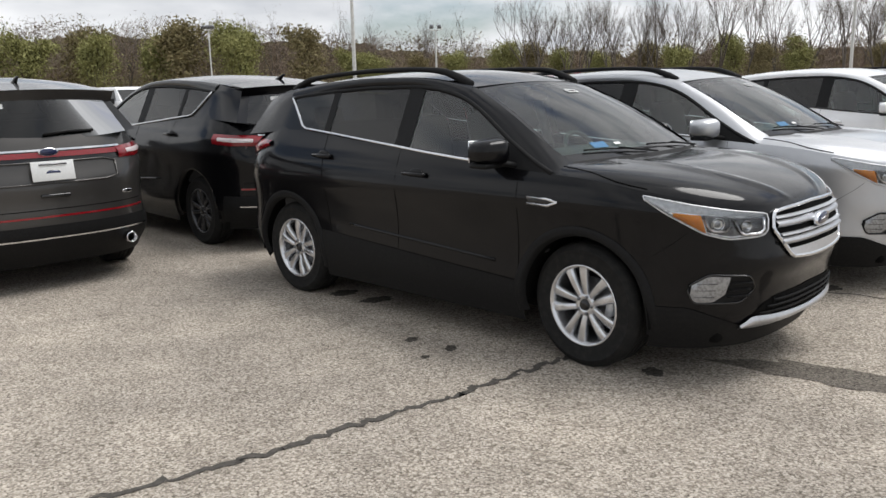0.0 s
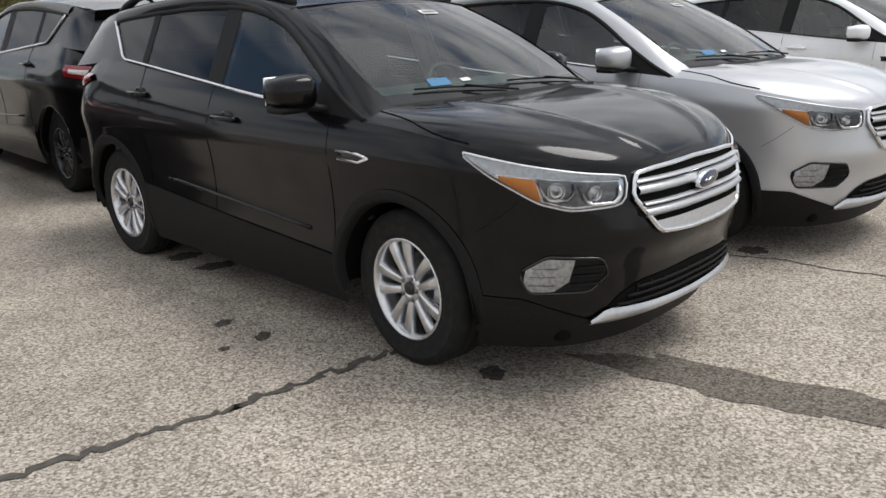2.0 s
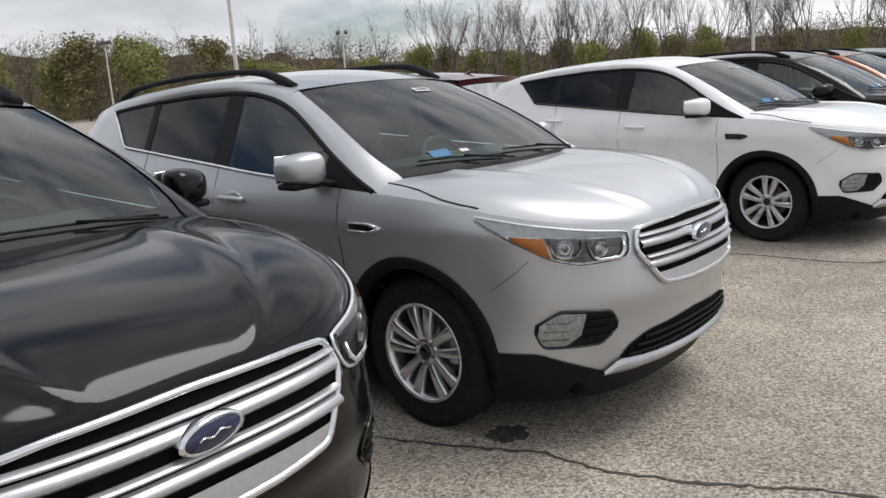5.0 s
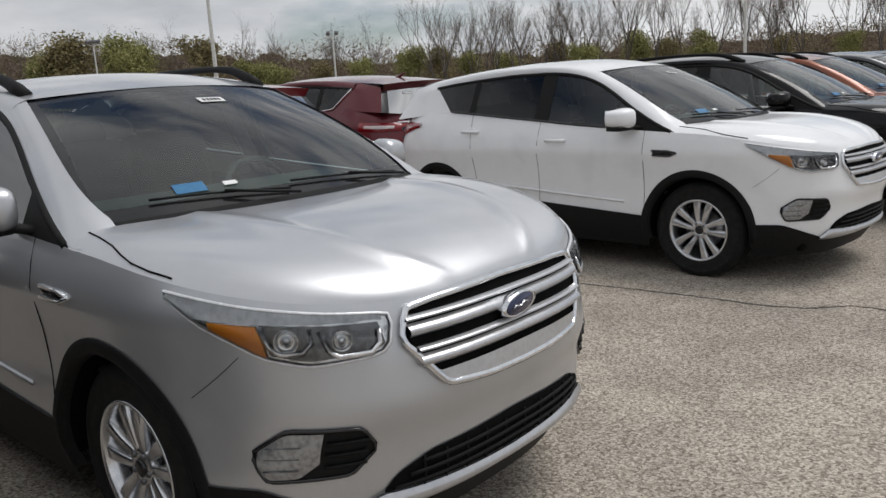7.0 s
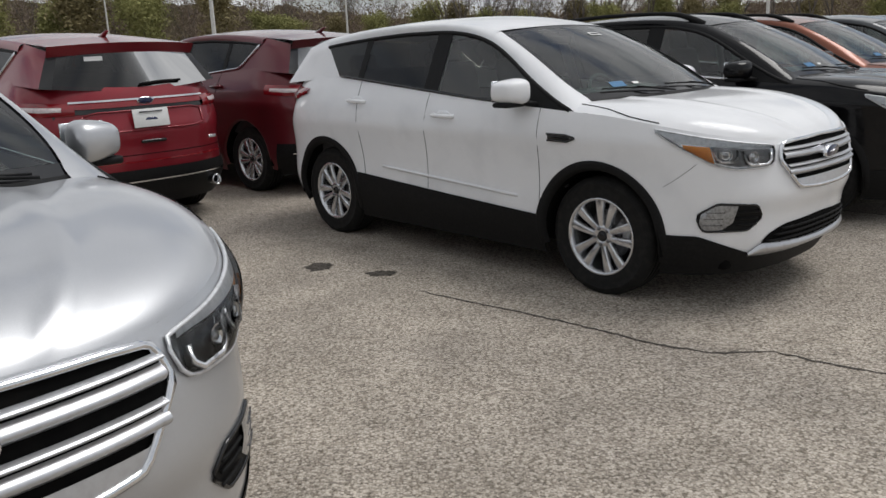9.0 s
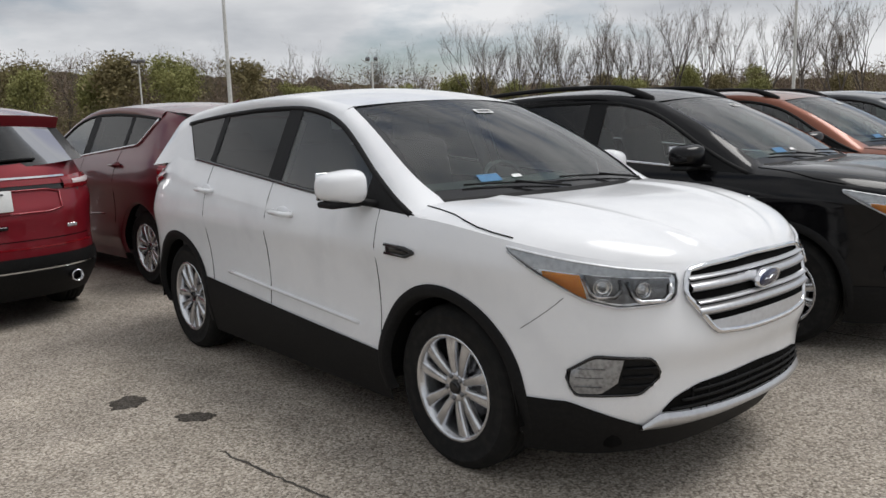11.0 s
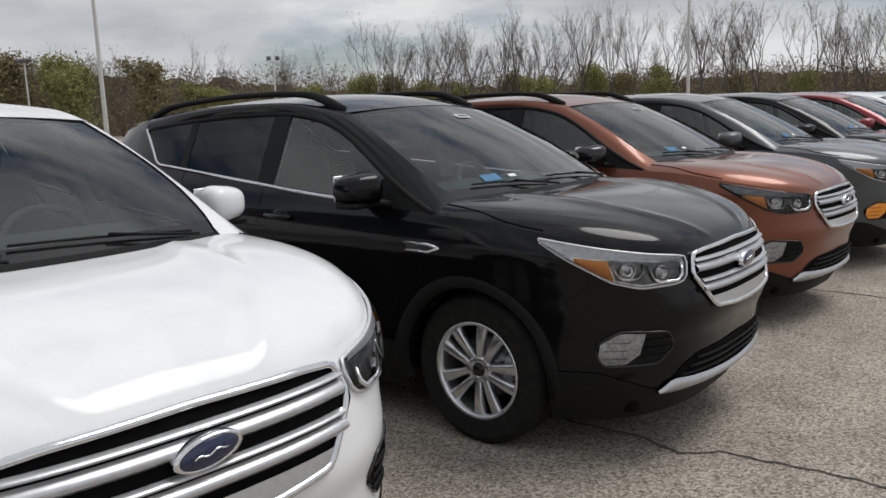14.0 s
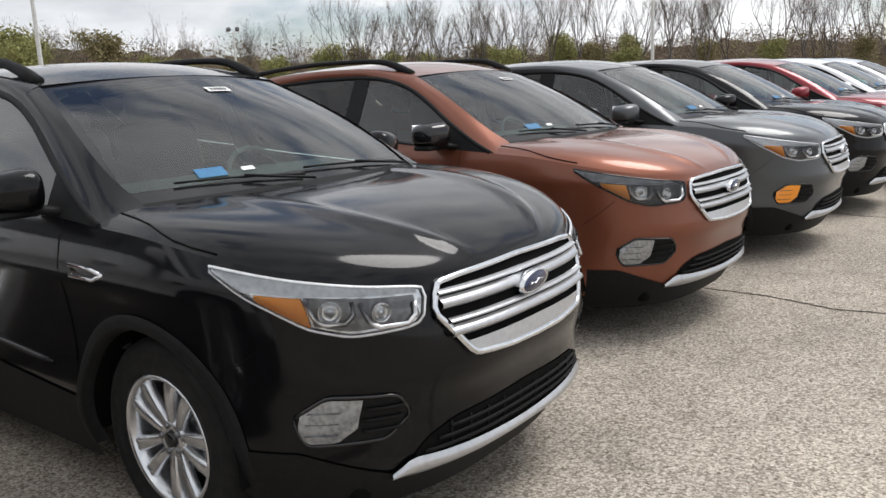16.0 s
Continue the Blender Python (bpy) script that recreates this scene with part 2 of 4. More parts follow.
# ---------- wheels (built once, outer face towards -y) ----------
def wheel_meshes(rim_mat, name):
    def mesh(bm, m, nm):
        ob = part(nm, bm, m, None)
        me = ob.data
        bpy.data.objects.remove(ob)
        return me
    R, ri = 0.358, 0.232
    prof = [(ri - 0.012, 0.10), (ri, 0.105), (ri + 0.03, 0.113), (0.30, 0.116), (0.335, 0.108), (0.352, 0.09), (R, 0.066), (R, 0.045), (R - 0.008, 0.042),
            (R - 0.008, 0.036), (R, 0.033), (R, 0.006), (R - 0.008, 0.004), (R - 0.008, -0.004), (R, -0.006), (R, -0.033), (R - 0.008, -0.036),
            (R - 0.008, -0.042), (R, -0.045), (R, -0.066), (0.352, -0.09), (0.335, -0.108), (0.32, -0.1125), (0.318, -0.1155), (0.312, -0.1155), (0.31, -0.1135), (0.27, -0.116), (ri + 0.02, -0.113),
            (ri, -0.104), (ri - 0.012, -0.098)]
    tyre = mesh(lathe(bmesh.new(), prof, 56), RUBBER, "tyre")
    bm = bmesh.new()
    lathe(bm, [(ri, -0.104), (ri + 0.004, -0.11), (ri - 0.006, -0.112), (ri - 0.016, -0.104), (ri - 0.022, -0.06), (ri - 0.035, 0.02), (ri - 0.03, 0.10)], 56)
    hub = bm
    bm = bmesh.new()
    for k in (0,):
        for s in (-1, 1):
            a = radians(90)
            # each of the paired spokes runs from the hub to the rim, splitting outwards
            secs = []
            for q in range(7):
                t = q / 6
                rad = 0.045 + (ri - 0.014 - 0.045) * t
                off = s * (0.018 + 0.036 * t)
                half = 0.015 + 0.014 * t
                depth = -0.086 - 0.012 * math.sin(t * 2.4) - 0.004 * t
                d, e = Vector((math.cos(a), 0, math.sin(a))), Vector((-math.sin(a), 0, math.cos(a)))
                c = d * rad + e * off
                secs.append([bm.verts.new(c + e * w + Vector((0, depth + h, 0))) for w, h in
                             ((-half, 0.035), (-half, 0.008), (-half * 0.55, 0.0), (s * half * 0.15, 0.004), (half * 0.55, 0.0), (half, 0.008), (half, 0.035))])
            for A, B in zip(secs, secs[1:]):
                for j in range(6):
                    bm.faces.new((A[j], B[j], B[j + 1], A[j + 1]))
    spoke = mesh(bm, rim_mat, "spoke")
    bm = hub
    lathe(bm, [(0.068, -0.05), (0.07, -0.078), (0.06, -0.088), (0.034, -0.09), (0.03, -0.084), (0.001, -0.084)], 30)
    rim = mesh(bm, rim_mat, "rim")
    cap = mesh(lathe(bmesh.new(), [(0.029, -0.083), (0.028, -0.096), (0.022, -0.099), (0.001, -0.1)], 24), GLOSS_BLACK, "hub_cap")
    nut = mesh(lathe(bmesh.new(), [(0.012, -0.08), (0.0115, -0.093), (0.008, -0.097), (0.001, -0.097)], 6), LAMP_DARK, "lug_nut")
    disc = mesh(lathe(bmesh.new(), [(0.001, -0.02), (0.07, -0.03), (0.075, -0.012), (0.15, -0.012), (0.15, 0.01), (0.08, 0.012)], 36), LAMP_DARK, "brake_disc")
    back = mesh(lathe(bmesh.new(), [(0.001, 0.03), (0.2, 0.03), (0.205, 0.09)], 30), WELL, "inner_shield")
    cal = bmesh.new()
    block(cal, (0.05, 0.06, 0.12), (0.135, -0.015, 0.01), (0, 8, 0), 0.012)
    cal = mesh(cal, LAMP_TOP, "brake_caliper")
    return rim, tyre, cap, nut, disc, back, cal, spoke


WHEEL_A = wheel_meshes(ALLOY, "alloy")
WHEEL_B = wheel_meshes(DARK_ALLOY, "dark")


def add_wheel(car, kit, x, side, steer=0.0, spin=0.0, y=0.735, z=0.352):
    """side -1: the car's right. The wheel hangs under its car with tyre, cap, nuts and brake under it."""
    rim, tyre, cap, nut, disc, back, cal, spoke = kit
    base = pose(x, y * side, z, 0, 0, steer + (180 if side > 0 else 0))
    w = share("wheel", rim, car, base @ pose(0, 0, 0, 0, spin, 0))
    share("tyre", tyre, w)
    share("hub_cap", cap, w)
    for k in range(5):
        a = radians(54 + 72 * k)
        share("spoke", spoke, w, pose(0, 0, 0, 0, 72 * k, 0))
        share("lug_nut", nut, w, pose(0.05 * math.cos(a), 0, 0.05 * math.sin(a)))
    share("brake_disc", disc, w)
    share("inner_shield", back, w)
    share("brake_caliper", cal, w, pose(0, 0, 0, 0, -spin, 0))


# ---------- body shape of the sport utility cars; x = 0 at the front axle, nose towards +x ----------
XS, XE, NOSE_N = -0.05, -2.75, 2.75
WZ = curve([(0.15, 0.83), (0.25, 0.86), (0.36, 0.893), (0.46, 0.902), (0.52, 0.896), (0.62, 0.888), (0.75, 0.893), (0.85, 0.905), (0.925, 0.921), (0.955, 0.914), (1.04, 0.895), (1.15, 0.85), (1.3, 0.77)], 0.022)
XF = curve([(0.15, 0.76), (0.26, 0.83), (0.33, 0.888), (0.40, 0.905), (0.47, 0.908), (0.54, 0.918), (0.59, 0.94), (0.63, 0.952), (0.66, 0.95), (0.70, 0.942), (0.78, 0.925), (0.86, 0.90), (0.92, 0.875), (0.96, 0.85), (1.04, 0.80), (1.3, 0.7)], 0.014)
XR = curve([(0.15, -3.40), (0.3, -3.54), (0.45, -3.61), (0.6, -3.615), (0.7, -3.605), (0.85, -3.612), (0.93, -3.572), (1.05, -3.54), (1.2, -3.48), (1.3, -3.42)], 0.04)
BELT = curve([(-3.6, 1.29), (-2.9, 1.29), (-2.6, 1.278), (-2.3, 1.252), (-1.9, 1.215), (-1.45, 1.175), (-1.2, 1.15), (-0.8, 1.12), (-0.42, 1.094), (-0.16, 1.079), (0.0, 1.07), (0.3, 1.03)], 0.12)
NOSE_TOP = curve([(0, 0.935), (0.25, 0.925), (0.32, 0.93), (0.45, 0.947), (0.6, 0.978), (0.75, 1.014), (0.9, 1.052), (1, 1.073)], 0.05)
DLO = curve([(-2.88, 1.508), (-2.8, 1.522), (-2.6, 1.54), (-2.3, 1.562), (-1.9, 1.582), (-1.5, 1.583), (-1.3, 1.57), (-1.1, 1.533), (-0.95, 1.482), (-0.8, 1.405), (-0.57, 1.268), (-0.35, 1.155), (-0.17, 1.082)], 0.05)
ROOF = curve([(-3.3, 1.56), (-3.0, 1.612), (-2.5, 1.662), (-2.0, 1.685), (-1.5, 1.683), (-1.25, 1.662), (-1.05, 1.626), (-0.88, 1.585)], 0.12)


def window_foot(x):
    """Lower edge of the side windows; it climbs steeply behind the rear doors."""
    return BELT(x) if x > -2.58 else BELT(-2.58) + (-2.58 - x) * 0.9


def side_y(z):
    return WZ(z) if z < 1.03 else 0.897 - (z - 1.03) * 0.455


def outline(z, c):
    """Half plan of the body at height z: c 0..1 nose to flank, 1..2 flank, 2..3 flank to tail."""
    w = WZ(z)
    if c <= 1:
        k = math.sin(c * math.pi / 2) ** 0.93
        return XS + (XF(z) - XS) * max(1 - k ** NOSE_N, 0) ** (1 / NOSE_N), w * k
    if c <= 2:
        return XS + (XE - XS) * (c - 1), w
    th = (3 - c) * math.pi / 2
    return XE + (XR(z) - XE) * max(math.cos(th), 0) ** 0.72, w * max(math.sin(th), 0) ** 0.72


def col_x(x):
    return 1 + (XS - x) / (XS - XE)


def skin(c, z, off=0.0):
    """A point on the body's skin, off metres outside it; a negative c lies on the other side."""
    s, c = (-1, -c) if c < 0 else (1, c)
    x, y = outline(z, c)
    if off:
        a, b = outline(z, max(c - 0.01, 0)), outline(z, min(c + 0.01, 3))
        d = Vector((b[1] - a[1], a[0] - b[0]))
        if d.length > 0:
            d.normalize()
            x, y = x + d.x * off, y + d.y * off
    return x, y * s, z


def top_z(c):
    if c <= 1:
        return NOSE_TOP(c)
    return BELT(outline(1.05, c)[0]) if c <= 2 else 1.287 - 0.095 * (c - 2)


ARCH = 0.41
AXLES = ((0.0, 0.36), (-2.69, 0.36))


def arch_pull(p):
    """Rounds the wheel openings: points inside are drawn to the rim of the opening."""
    for ax, az in AXLES:
        dx, dz = p[0] - ax, p[2] - az
        d = math.hypot(dx, dz)
        if d < ARCH and abs(p[1]) > 0.4 and p[0] > XE - 0.5 and p[0] < 0.6:
            k = ARCH / max(d, 1e-3)
            return ax + dx * k, p[1], az + dz * k
    return p


def in_arch(co):
    return any(math.hypot(co.x - ax, co.z - az) < ARCH + 1e-4 and abs(co.y) > 0.4 for ax, az in AXLES)


def hood_edge(k):
    """Side edge of the bonnet, k 0 at the front corner to 1 at the cowl."""
    c = 0.30 + (col_x(-0.20) - 0.30) * k
    return Vector(skin(c, top_z(c)))


def cowl(u):
    return Vector((-0.20 + 0.21 * (1 - u * u), 0.878 * u, 1.081 + 0.052 * (1 - abs(u) ** 14)))


def hood_pt(u, v):
    """u -1..1 across, v 0..1 from the nose to the cowl (Coons patch with crown and creases)."""
    s = 1 if u >= 0 else -1
    f = Vector(skin(0.30 * u, top_z(abs(0.30 * u))))
    b = cowl(u)
    e = hood_edge(v)
    r, l = Vector((e.x, e.y, e.z)), Vector((e.x, -e.y, e.z))
    h = (u + 1) / 2
    f1, f0 = Vector(skin(0.30, top_z(0.30))), Vector(skin(-0.30, top_z(0.30)))
    b1, b0 = cowl(1), cowl(-1)
    p = f * (1 - v) + b * v + l * (1 - h) + r * h - ((1 - h) * (1 - v) * f0 + h * (1 - v) * f1 + (1 - h) * v * b0 + h * v * b1)
    p.z += 0.045 * (1 - u ** 8) * math.sin(math.pi * min(v, 1)) ** 0.9 * (1 - 0.35 * v)
    for m in (-1, 1):
        p.z += 0.015 * math.exp(-((u - m * (0.36 + 0.18 * v)) / 0.045) ** 2) * min(1, 4 * v) * (1 - 0.3 * v)
    return p


def shield(u, v):
    """The windscreen, u -1..1, v 0..1 upwards."""
    b = Vector((-0.06 - 0.15 * u * u, 0.79 * u, 1.145 - 0.012 * u * u))
    t = Vector((-0.90 - 0.09 * u * u, 0.605 * u, 1.588 - 0.034 * u * u))
    p = b.lerp(t, v)
    return p + Vector((0.35, 0, 0.65)) * 0.035 * math.sin(math.pi * v)


def roof(u, v):
    x = (-0.90 - 0.09 * u * u) * (1 - v) + (-3.22 + 0.08 * u * u) * v
    return Vector((x, u * (0.605 + 0.03 * math.sin(math.pi * v)), ROOF(x) - 0.048 * u * u))


def roof_edge(x):
    return roof(1, min(max((-0.99 - x) / (3.14 - 0.99), 0), 1))


def hatch(u, v):
    b = Vector((-3.49 + 0.12 * u * u, 0.76 * u, 1.17 + 0.05 * u * u))
    t = Vector((-3.33 + 0.10 * u * u, 0.60 * u, ROOF(-3.22) - 0.03 - 0.04 * u * u))
    return b.lerp(t, v)


def pane(x0, x1, low=0.0, high=0.0, off=0.0, top=None, n=18):
    def f(u, v):
        x = x0 + (x1 - x0) * u
        a, b = window_foot(x) + low, (top or DLO)(x) - high
        z = a + max(b - a, 0.004) * v
        return x, side_y(z) + off, z
    return sheet(bmesh.new(), f, n, 8)


def strip(c0, c1, low, high, off, n=20, m=4, mirror=True):
    """A patch on the skin between two height curves of c."""
    def f(u, v):
        c = c0 + (c1 - c0) * u
        a, b = low(c), high(c)
        return skin(c, a + (b - a) * v, off(u, v) if callable(off) else off)
    return sheet(bmesh.new(), f, n, m, mirror)


def rim_of(c0, c1, low, high, off, r, n=16, mirror=True, bm=None):
    """A bar round the edge of such a patch."""
    bm = bm or bmesh.new()
    cs = [c0 + (c1 - c0) * i / n for i in range(n + 1)]
    loop = [skin(c, high(c), off) for c in cs] + [skin(c, low(c), off) for c in reversed(cs) if high(c) - low(c) > 0.008]
    for sg in ((1, -1) if mirror else (1,)):
        tube(bm, [(x, y * sg, z) for x, y, z in loop], r, 6, True)
    return bm


def flat(v):
    return lambda c: v


HL_TOP = curve([(0.315, 0.900), (0.34, 0.908), (0.45, 0.925), (0.62, 0.96), (0.80, 1.004)], 0.02)
HL_LOW = curve([(0.315, 0.88), (0.332, 0.812), (0.38, 0.797), (0.52, 0.79), (0.61, 0.82), (0.72, 0.915), (0.80, 0.998)], 0.015)
GR_TOP = curve([(-0.305, 0.83), (-0.28, 0.905), (-0.2, 0.915), (0, 0.922), (0.2, 0.915), (0.28, 0.905), (0.305, 0.83)], 0.01)
GR_LOW = curve([(-0.305, 0.815), (-0.225, 0.675), (-0.1, 0.66), (0, 0.657), (0.1, 0.66), (0.225, 0.675), (0.305, 0.815)], 0.01)
FOG_TOP = curve([(0.388, 0.535), (0.43, 0.598), (0.60, 0.610), (0.665, 0.545)], 0.01)
FOG_LOW = curve([(0.388, 0.525), (0.44, 0.458), (0.635, 0.455), (0.665, 0.535)], 0.01)
LG_TOP = curve([(-0.37, 0.385), (-0.345, 0.425), (-0.25, 0.47), (0, 0.485), (0.25, 0.47), (0.345, 0.425), (0.37, 0.385)], 0.02)
LG_LOW = curve([(-0.37, 0.375), (0, 0.355), (0.37, 0.375)], 0.02)
LIP_TOP = curve([(-0.43, 0.325), (-0.38, 0.375), (-0.3, 0.368), (0, 0.352), (0.3, 0.368), (0.38, 0.375), (0.43, 0.325)], 0.01)
LIP_LOW = curve([(-0.43, 0.305), (-0.36, 0.30), (0, 0.30), (0.36, 0.30), (0.43, 0.305)], 0.02)


PAIRS = {"pillar", "front_window", "rear_side_window", "quarter_window", "window_frame", "belt_moulding", "cladding", "headlamp", "lamp_upper_strip", "turn_signal", "lamp_projector", "lamp_reflector_bowl",
         "lamp_light_guide", "lamp_rim", "door_moulding", "lamp_bezel", "tailgate_frame", "lamp_cover", "fog_lamp_recess", "fog_lamp", "fog_lamp_slat", "fog_lamp_rib", "fog_lamp_rim", "fender_vent", "vent_trim", "pillar_trim", "tail_lamp", "lamp_clear_section",
         "panel_gap", "wheel_liner"}


def suv(name, label, group, at, yaw, coat, kit, scale=(1, 1, 1), rails=False, chrome=True, grille=SATIN, cladding=True, amber_fog=False, rear=False, spin=10.0, steer=0.0, papers=True, dark_lamp=False, mirror_coat=None):
    car = new(name)
    car.matrix_world = pose(*at, 0, 0, yaw)
    tagged(car, label, "car", group)
    made = []

    def P(nm, bm, m, lab="", parent=None):
        """Adds a part; parts of PAIRS become one for each side, under the piece of that side."""
        if nm not in PAIRS:
            made.append(part(nm, bm, m, (parent[1] if isinstance(parent, dict) else parent) or car, lab))
            return made[-1]
        both = {}
        for sg in (1, -1):
            b = bm.copy()
            bmesh.ops.delete(b, geom=[f for f in b.faces if f.calc_center_median().y * sg < 0], context="FACES")
            both[sg] = part(nm, b, m, (parent[sg] if isinstance(parent, dict) else parent) or car, lab)
            made.append(both[sg])
        bm.free()
        return both
    # painted shell: nose, flanks, tail
    cols = [i / 44 for i in range(44)] + [1 + i / 84 for i in range(84)] + [2 + i / 30 for i in range(31)]

    def shell(u, v):
        c = cols[round(u * (len(cols) - 1))]
        lo, hi = 0.27, top_z(c)
        return arch_pull(skin(c, lo + (hi - lo) * v))
    body = P("body", sheet(bmesh.new(), shell, len(cols) - 1, 26, True, in_arch), coat)
    P("bonnet", sheet(bmesh.new(), lambda u, v: hood_pt(2 * u - 1, v), 48, 26, False), coat)
    P("roof", sheet(bmesh.new(), lambda u, v: roof(2 * u - 1, v), 20, 30, False), coat)
    bm = bmesh.new()
    
    def front_pillar(u, v):
        v = -0.09 + 1.09 * v
        inner = Vector(shield(1 - 0.10 * (1 - max(v, 0)) ** 5, v)) + Vector((0.003, 0.0, 0.005))
        x = -0.17 - 0.83 * v
        return tuple(inner.lerp(Vector((x, side_y(DLO(x)), DLO(x))), u) + Vector((0, 0.012, 0.008)) * math.sin(math.pi * u))
    sheet(bm, front_pillar, 6, 20)

    def cant(u, v):
        x = -0.99 - 1.87 * v
        a, b = Vector((x, side_y(DLO(x)), DLO(x))), roof_edge(x)
        return tuple(a.lerp(b, u) + Vector((0, 0.012, 0.008)) * math.sin(math.pi * u))
    sheet(bm, cant, 4, 26)

    def quarter(u, v):
        if v < 0.8:
            x = -2.58 - 0.26 * v / 0.8
            a = Vector((x, side_y(window_foot(x)), window_foot(x)))
        else:
            a = Vector((-2.84, side_y(1.512), 1.512)).lerp(roof_edge(-2.86), (v - 0.8) / 0.2)
        return tuple(a.lerp(hatch(1, v), u) + Vector((0, 0.015, 0)) * math.sin(math.pi * u))
    sheet(bm, quarter, 8, 12)
    P("pillar", bm, coat)
    # glass
    P("windscreen", sheet(bmesh.new(), lambda u, v: tuple(shield(1.89 * u - 0.945, 0.07 + 0.88 * v)), 20, 14, False), WINDSHIELD, "large raked windscreen")
    bm = bmesh.new()
    for u0, u1, v0, v1 in ((-1, -0.945, 0, 1), (0.945, 1, 0, 1), (-0.945, 0.945, 0, 0.07), (-0.945, 0.945, 0.95, 1)):
        sheet(bm, lambda u, v: tuple(shield(u0 + (u1 - u0) * u, v0 + (v1 - v0) * v)), 12, 12, False)
    bmesh.ops.remove_doubles(bm, verts=bm.verts, dist=0.002)
    P("windscreen_surround", bm, GLOSS_BLACK)
    bm = sheet(bmesh.new(), lambda u, v: tuple(Vector(cowl(2 * u - 1)).lerp(Vector(shield(2 * u - 1, 0.0)), v) - Vector((0, 0, 0.012)) * math.sin(math.pi * v)), 24, 3, False)
    P("cowl_panel", bm, PLASTIC)
    P("rear_window", sheet(bmesh.new(), lambda u, v: tuple(hatch(1.76 * u - 0.88, v)), 14, 8, False), PRIVACY)
    P("tailgate_frame", sheet(bmesh.new(), lambda u, v: tuple(hatch(0.88 + 0.12 * u, v)), 3, 8), GLOSS_BLACK if rear else coat)
    P("front_window", pane(-0.56, -1.38, 0.016, 0.028), SIDE_GLASS)
    P("rear_side_window", pane(-1.53, -2.26, 0.016, 0.028), PRIVACY)
    P("quarter_window", pane(-2.33, -2.82, 0.014, 0.02), PRIVACY)
    bm = pane(-0.17, -0.56, 0.0, 0.0, 0.003)
    for a, b in ((-1.38, -1.53), (-2.26, -2.33)):
        o = pane(a, b, 0.0, 0.0, 0.003, n=3)
        o2 = bpy.data.meshes.new("t")
        o.to_mesh(o2), o.free(), bm.from_mesh(o2), bpy.data.meshes.remove(o2)
    for sg in (1, -1):
        tube(bm, [(x, sg * (side_y(DLO(x)) + 0.002), DLO(x) - 0.013) for x in np.linspace(-0.2, -2.84, 44)], 0.016, 6)
    P("window_frame", bm, PLASTIC)
    bm = bmesh.new()
    for sg in (1, -1):
        pts = [(x, sg * (side_y(BELT(x)) + 0.004), BELT(x) + 0.006) for x in np.linspace(-0.60, -2.55, 40)]
        if chrome:
            pts += [(x, sg * (side_y(window_foot(x)) + 0.004), window_foot(x) + 0.006) for x in (-2.60, -2.66, -2.72, -2.78, -2.83)]
        tube(bm, pts, 0.011, 6)
    P("belt_moulding", bm, CHROME if chrome else GLOSS_BLACK)
    # lower cladding and arches
    clad = PLASTIC if cladding else coat
    SILL = curve([(col_x(-0.40), 0.445), (col_x(-1.3), 0.495), (col_x(-2.27), 0.555)], 0.02)
    bm = strip(col_x(-0.40), col_x(-2.27), flat(0.2), SILL, 0.008, 30, 4)
    for x, y in (((0.0, 0.36), 0), ((-2.69, 0.36), 0)):
        ax, az = x
        def ring(u, v):
            a = radians(-14 + 208 * u)
            r = 0.388 + 0.062 * v
            px, pz = ax + r * math.cos(a), az + r * math.sin(a)
            pz = max(pz, 0.24)
            zz = min(pz, 1.0)
            if px > XS:
                k = min(max((px - XS) / (XF(zz) - XS), 0), 0.98)
                yy = WZ(zz) * (1 - k ** NOSE_N) ** (1 / NOSE_N)
            elif px < XE:
                k = min(max((px - XE) / (XR(zz) - XE), 0), 0.98) ** (1 / 0.72)
                yy = WZ(zz) * math.sin(math.acos(k)) ** 0.72
            else:
                yy = WZ(zz)
            return px, yy + ((0.012 if 0.1 < v < 0.9 else 0.004) if cladding else 0.0015) - (0.03 if v < 0.05 else 0), pz
        sheet(bm, ring, 44, 5)
    P("cladding", bm, PLASTIC if cladding else coat, "dark plastic sill and wheel-arch trim" if cladding else "")
    P("lower_valance", strip(0, 0.772, flat(0.19), lambda c: 0.315 + 0.115 * min(1, max(0, (c - 0.40) / 0.25)), 0.006, 34, 4), PLASTIC, "black plastic apron under the bumper")
    P("rear_valance", strip(2.30, 3, flat(0.2), flat(0.42), 0.006, 20, 3), PLASTIC)
    bm = bmesh.new()
    block(bm, (4.0, 1.3, 0.10), (-1.3, 0, 0.27), bev=0.03)
    P("underbody", bm, WELL)
    for ax, az in AXLES:
        bm = bmesh.new()
        for sg in (1, -1):
            sheet(bm, lambda u, v: (ax + 0.42 * math.cos(math.pi * u), sg * (0.87 - 0.4 * v), az - 0.06 + 0.47 * math.sin(math.pi * u)), 20, 3, False)
            block(bm, (0.86, 0.03, 0.6), (ax, sg * 0.47, az + 0.12))
        P("wheel_liner", bm, WELL)
    bm = bmesh.new()
    for sg in (1, -1):
        tube(bm, [(x, sg * (WZ(0.57) + 0.001), 0.545 - 0.058 * (x + 0.6)) for x in np.linspace(-0.6, -1.95, 16)], 0.013, 6, flat=0.8)
    P("door_moulding", bm, coat)
